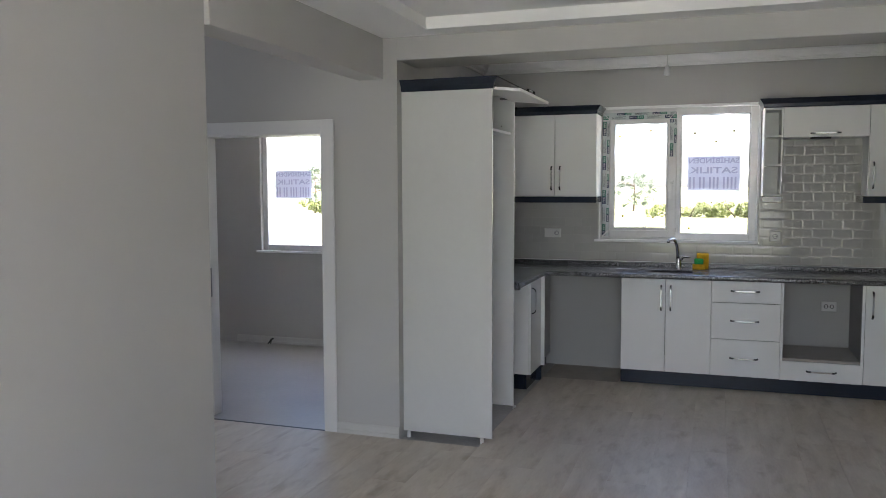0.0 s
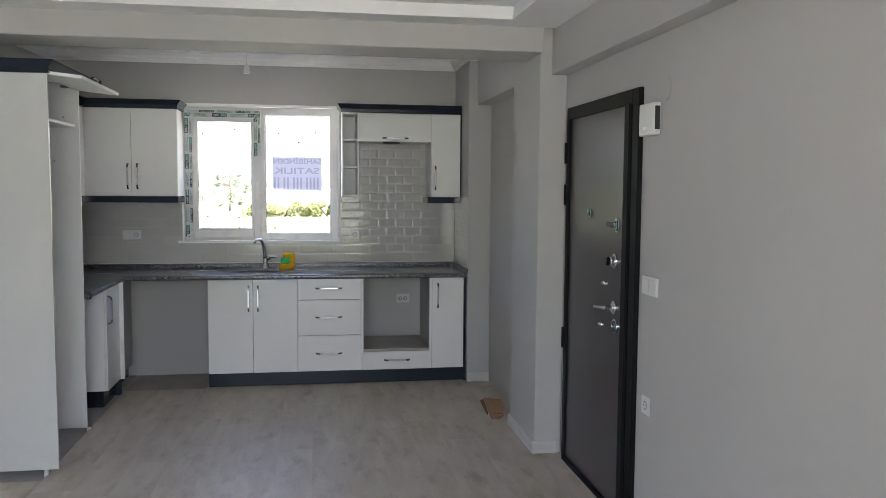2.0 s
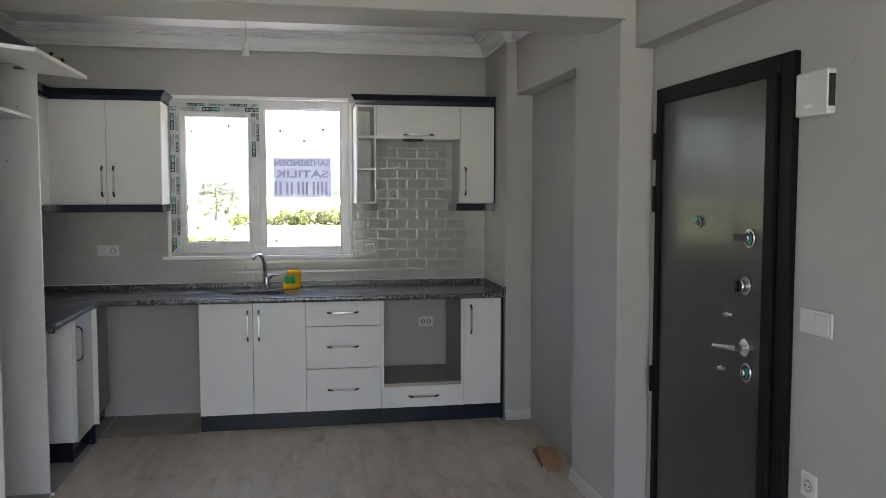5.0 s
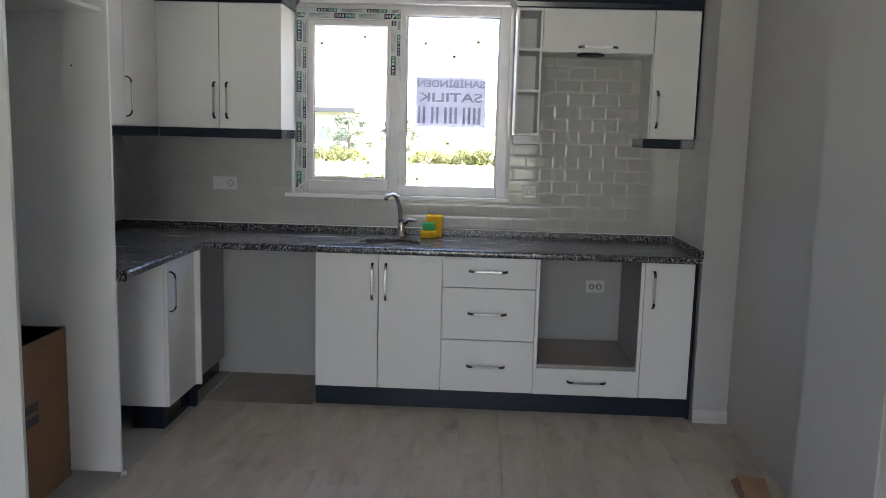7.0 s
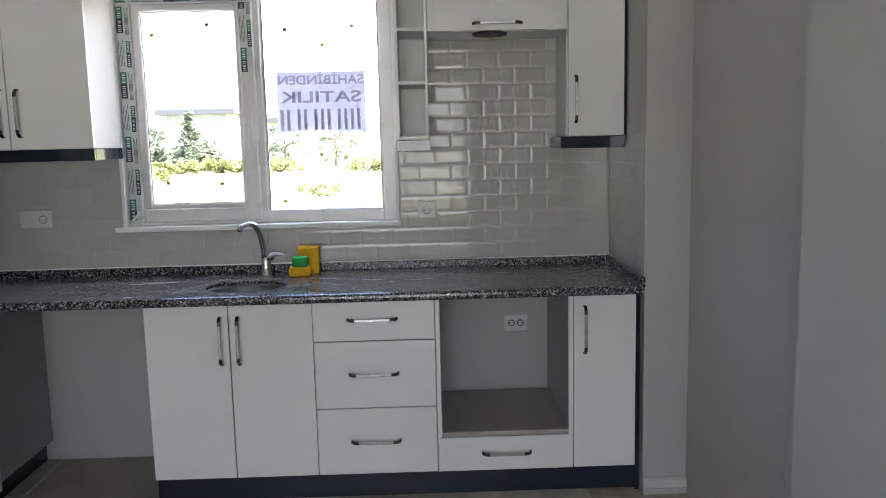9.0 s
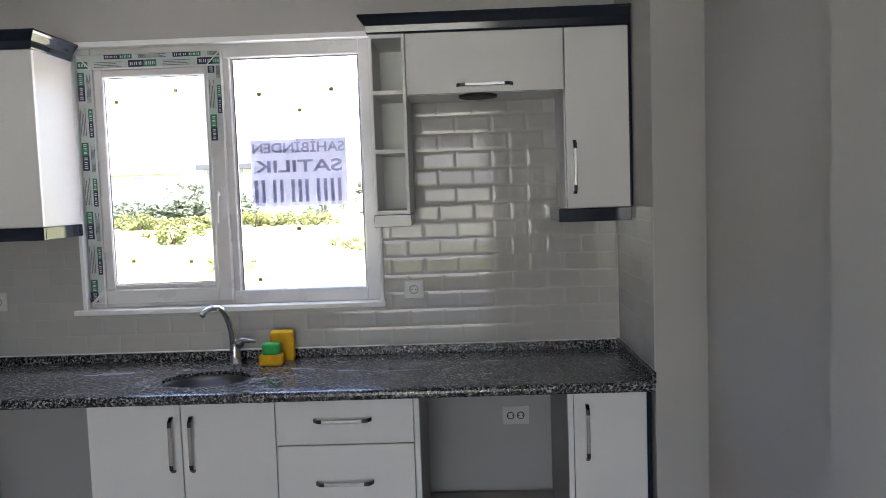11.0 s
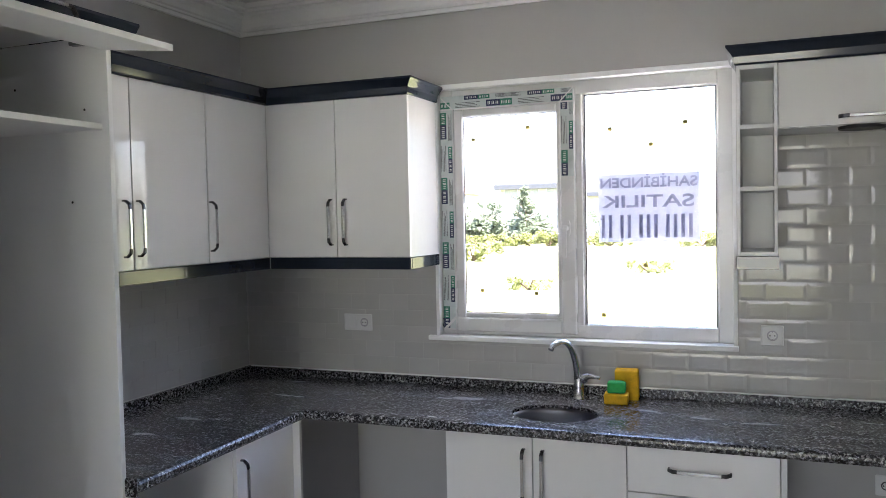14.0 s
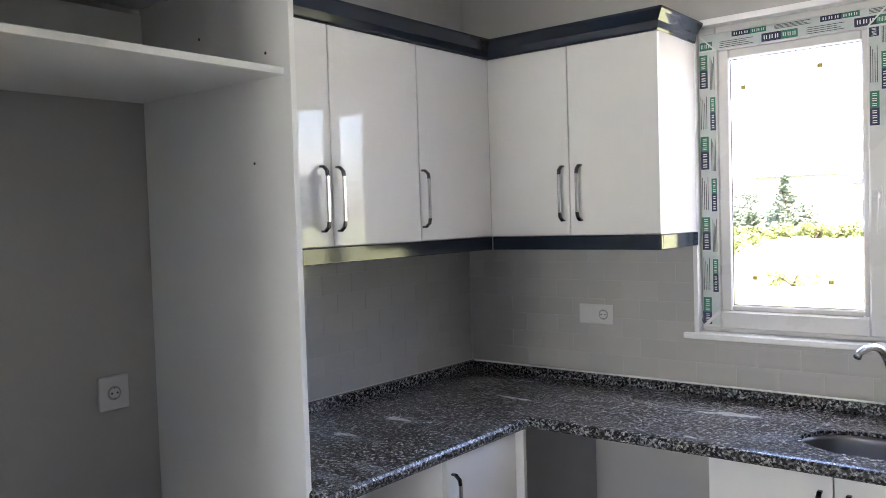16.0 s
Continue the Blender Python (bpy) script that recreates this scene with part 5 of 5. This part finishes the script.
def house(x, y, w, d, h, floors, cols, roofed, label):
    hs = thing("house", (x, y, GZ), label, "house", "houses beyond the field")
    part("wall", box(x - w / 2, x + w / 2, y, y + d, GZ, GZ + h, 0), FACADE, hs)
    if roofed:
        bm = bmesh.new()
        pts = [(x - w / 2 - 0.6, y - 0.6, GZ + h), (x + w / 2 + 0.6, y - 0.6, GZ + h), (x + w / 2 + 0.6, y + d + 0.6, GZ + h), (x - w / 2 - 0.6, y + d + 0.6, GZ + h)]
        vs = [bm.verts.new(p) for p in pts] + [bm.verts.new((x - w * 0.22, y + d / 2, GZ + h + 2.0)), bm.verts.new((x + w * 0.22, y + d / 2, GZ + h + 2.0))]
        for q in ((0, 1, 5, 4), (1, 2, 5), (2, 3, 4, 5), (3, 0, 4), (3, 2, 1, 0)):
            bm.faces.new([vs[k] for k in q])
        part("roof", bm, ROOF, hs)
    else:
        part("roof", box(x - w / 2 - 0.5, x + w / 2 + 0.5, y - 0.8, y + d + 0.3, GZ + h + 0.004, GZ + h + 0.55, 0.02), SLATE, hs, "flat grey roof")
    for fl_ in range(floors):
        for c in range(cols):
            cx = x - w / 2 + (c + 0.5) * w / cols
            cz = GZ + 1.0 + fl_ * 3.0
            wn_ = part("window", box(cx - 0.75, cx + 0.75, y - 0.03, y + 0.02, cz, cz + 1.4, 0), DARKW, hs)
            bm = bmesh.new()
            frame_ring(bm, cx - 0.8, cx + 0.8, cz - 0.05, cz + 1.45, 0.09, y - 0.06, y - 0.025, 0)
            part("window_frame", bm, PVC, wn_)
    return hs


house(-21.8, 80, 7.0, 8, 5.2, 2, 3, False, "two-storey white house with a flat roof")
house(-44, 100, 12, 10, 5.6, 2, 3, True, "two-storey white house with a red tiled roof")
house(-17.5, 96, 4.6, 6, 4.6, 1, 2, False, "small white house among trees")
house(16, 110, 16, 10, 5.2, 2, 4, True, "long white house with a red tiled roof")


def car(x, y, label):
    c = thing("car", (x, y, GZ), label, "car", "parked cars")
    bm = box(x - 2.1, x + 2.1, y - 0.85, y + 0.85, GZ + 0.3, GZ + 0.95, 0.16, seg=2)
    part("body", bm, PVC, c)
    bm = box(x - 1.1, x + 1.25, y - 0.75, y + 0.75, GZ + 0.9, GZ + 1.5, 0.2, seg=2)
    part("cabin", bm, DARKW, c)
    for dx in (-1.3, 1.3):
        for dy in (-0.86, 0.74):
            part("wheel", tube([(x + dx, y + dy, GZ + 0.32), (x + dx, y + dy + 0.12, GZ + 0.32)], 0.32, 16), HOLE, c)


car(-17.0, 76.0, "white car parked beyond the field")

# ---- floor planks and wall tiles ----
tagged(slab("floor_niche", -0.70, 0.0, -0.602, 0.006, LOW + 0.0005, -0.018, SUBFLOOR, None, bev=0), "bare cement floor under the worktop gap", "floor", kind="structure")
tagged(slab("floor_housing", -1.32, -0.648, YF + 0.002, -0.012, LOW + 0.0005, NZ, SCREED, None, bev=0.001), "pale dusty screed under the refrigerator housing", "floor", kind="structure")
ROOT = bpy.data.objects["floor"]
plank_mesh = {}


def plank(x0, x1, y0, y1):
    key = (round(x1 - x0, 3), round(y1 - y0, 3))
    if key not in plank_mesh:
        bm = box(0, key[0], 0, key[1], LOW + 0.001, 0.0, 0.0004)
        me = bpy.data.meshes.new("plank")
        bm.to_mesh(me)
        bm.free()
        me.materials.append(WOOD)
        plank_mesh[key] = me
    ob = new("plank", plank_mesh[key])
    ob.parent = ROOT
    ob.location = (x0, y0, 0)


PW, PL, GAP = 0.2067, 1.26, 0.00015
rp = random.Random(11)
x = -0.637 - 4 * PW
while x < 2.28:
    x0, xe = max(x, -1.279), min(x + PW, 2.298)
    ytop = -0.30 if x > -0.02 else (-0.60 if x > -0.65 else -2.542)
    y = -9.64 - rp.uniform(0, PL)
    while y < ytop:
        a, b = max(y, -9.64), min(y + PL, ytop)
        if b - a > 0.03:
            plank(x0 + GAP, xe - GAP, a + GAP, b - GAP)
        y += PL
    x += PW

# hall and bedroom floors
x = -5.62
while x < -1.29:
    xe = min(x + PW, -1.281)
    y = -4.335 - rp.uniform(0, PL)
    while y < -2.543 and xe - x > 0.03:
        a, b = max(y, -4.335), min(y + PL, -2.543)
        if b - a > 0.03:
            plank(x + GAP, xe - GAP, a + GAP, b - GAP)
        y += PL
    x += PW
tagged(part("floor_bedroom", box(-5.99, -1.452, -2.517, -0.016, LOW + 0.001, HALLZ, 0.001), mat("smooth_screed", (0.40, 0.385, 0.365), 0.42, var=0.10, scale=2.2, fine=30, bump=0.08, dist=0.003)), "smooth pale grey bedroom floor with faint stains", "floor", kind="structure")

TP, TH, TJ = 0.150, 0.075, 0.0006
tile_mesh = {}


def tile_data(w, h, edge=0.0105):
    key = (round(w, 3), round(h, 3), edge)
    if key not in tile_mesh:
        me = bpy.data.meshes.new("tile")
        bvl = min(edge, w * 0.3, h * 0.3)
        deep = 0.075 * bvl if edge > 0.008 else 0.05 * bvl
        v, f = [], []
        for inset, d in ((0, 0.0), (0, -0.0041), (bvl * 0.6, -0.0041 - deep * 0.64), (bvl, -0.0041 - deep)):
            v += [(inset, d, inset), (w - inset, d, inset), (w - inset, d, h - inset), (inset, d, h - inset)]
        for r in range(0, 12, 4):
            for k in range(4):
                f.append((r + k, r + (k + 1) % 4, r + 4 + (k + 1) % 4, r + 4 + k))
        f.append((12, 13, 14, 15))
        me.from_pydata(v, [], f)
        me.materials.append(TILE)
        tile_mesh[key] = me
    return tile_mesh[key]


def tiling(parent, u0, u1, v0, top, hole, place, edge=0.0105, soft_to=-9.0):
    """Running-bond tiles from u0 to u1, up from v0; top(u) the upper edge, hole (u0, u1, v) the window above v."""
    row, v = 0, v0
    while v < 2.0:
        u = u0 - (TP / 2 if row % 2 else 0.0)
        while u < u1 - 0.01:
            a, b = max(u, u0) + TJ, min(u + TP, u1) - TJ
            c, d = v + TJ, min(v + TH, top((a + b) / 2)) - TJ
            if hole and d > hole[2] and b > hole[0] and a < hole[1]:
                if a < hole[0] - 0.012:
                    b = hole[0]
                elif b > hole[1] + 0.012:
                    a = hole[1]
                else:
                    d = hole[2] - 0.001
            if b - a > 0.012 and d - c > 0.012:
                ob = new("tile", tile_data(b - a, d - c, edge if soft_to < a < 1.80 else 0.007))
                ob.parent = parent
                ob.matrix_world = place(a, c)
            u += TP
        v += TH
        row += 1


rt = random.Random(23)
WB, WS, WP = bpy.data.objects["wall_window"], bpy.data.objects["wall_kitchen_side"], bpy.data.objects["wall_pillar"]
tagged(part("trim_grout", box(-1.325, 2.066, 0.0035, 0.0078, 0.93, 1.12, 0), GROUT), "white grout bed behind the wall tiles", "grout", kind="structure")
gb = bmesh.new()
box(-1.325, WX0 - 0.013, 0.0035, 0.0078, 1.1205, 1.56, 0, gb)
box(WX1 + 0.013, 2.066, 0.0035, 0.0078, 1.1205, 2.0, 0, gb)
box(-1.3248, -1.3215, -1.586, 0.003, 0.93, 1.56, 0, gb)
box(2.0635, 2.0668, -0.64, 0.003, 0.93, 1.52, 0, gb)
tagged(part("trim_grout", gb, GROUT), "white grout bed behind the wall tiles", "grout", kind="structure")
tiling(WB, -1.318, 2.06, 0.9435, lambda u: 1.985 if 1.196 < u < 1.81 else 1.53, (WX0 - 0.014, WX1 + 0.014, 1.108), lambda a, c: pose(a, 0.0072, c, rt.uniform(-0.2, 0.2), 0, rt.uniform(-0.2, 0.2)), 0.0125, -0.3)
tiling(WS, -1.585, -0.002, 0.9435, lambda u: 1.53, None, lambda a, c: pose(-1.3242, a, c, 0, 0, 90), 0.005)
tiling(WP, 0.0, 0.632, 0.9435, lambda u: 1.52, None, lambda a, c: pose(2.0662, -0.003 - a, c, 0, 0, -90), 0.002)
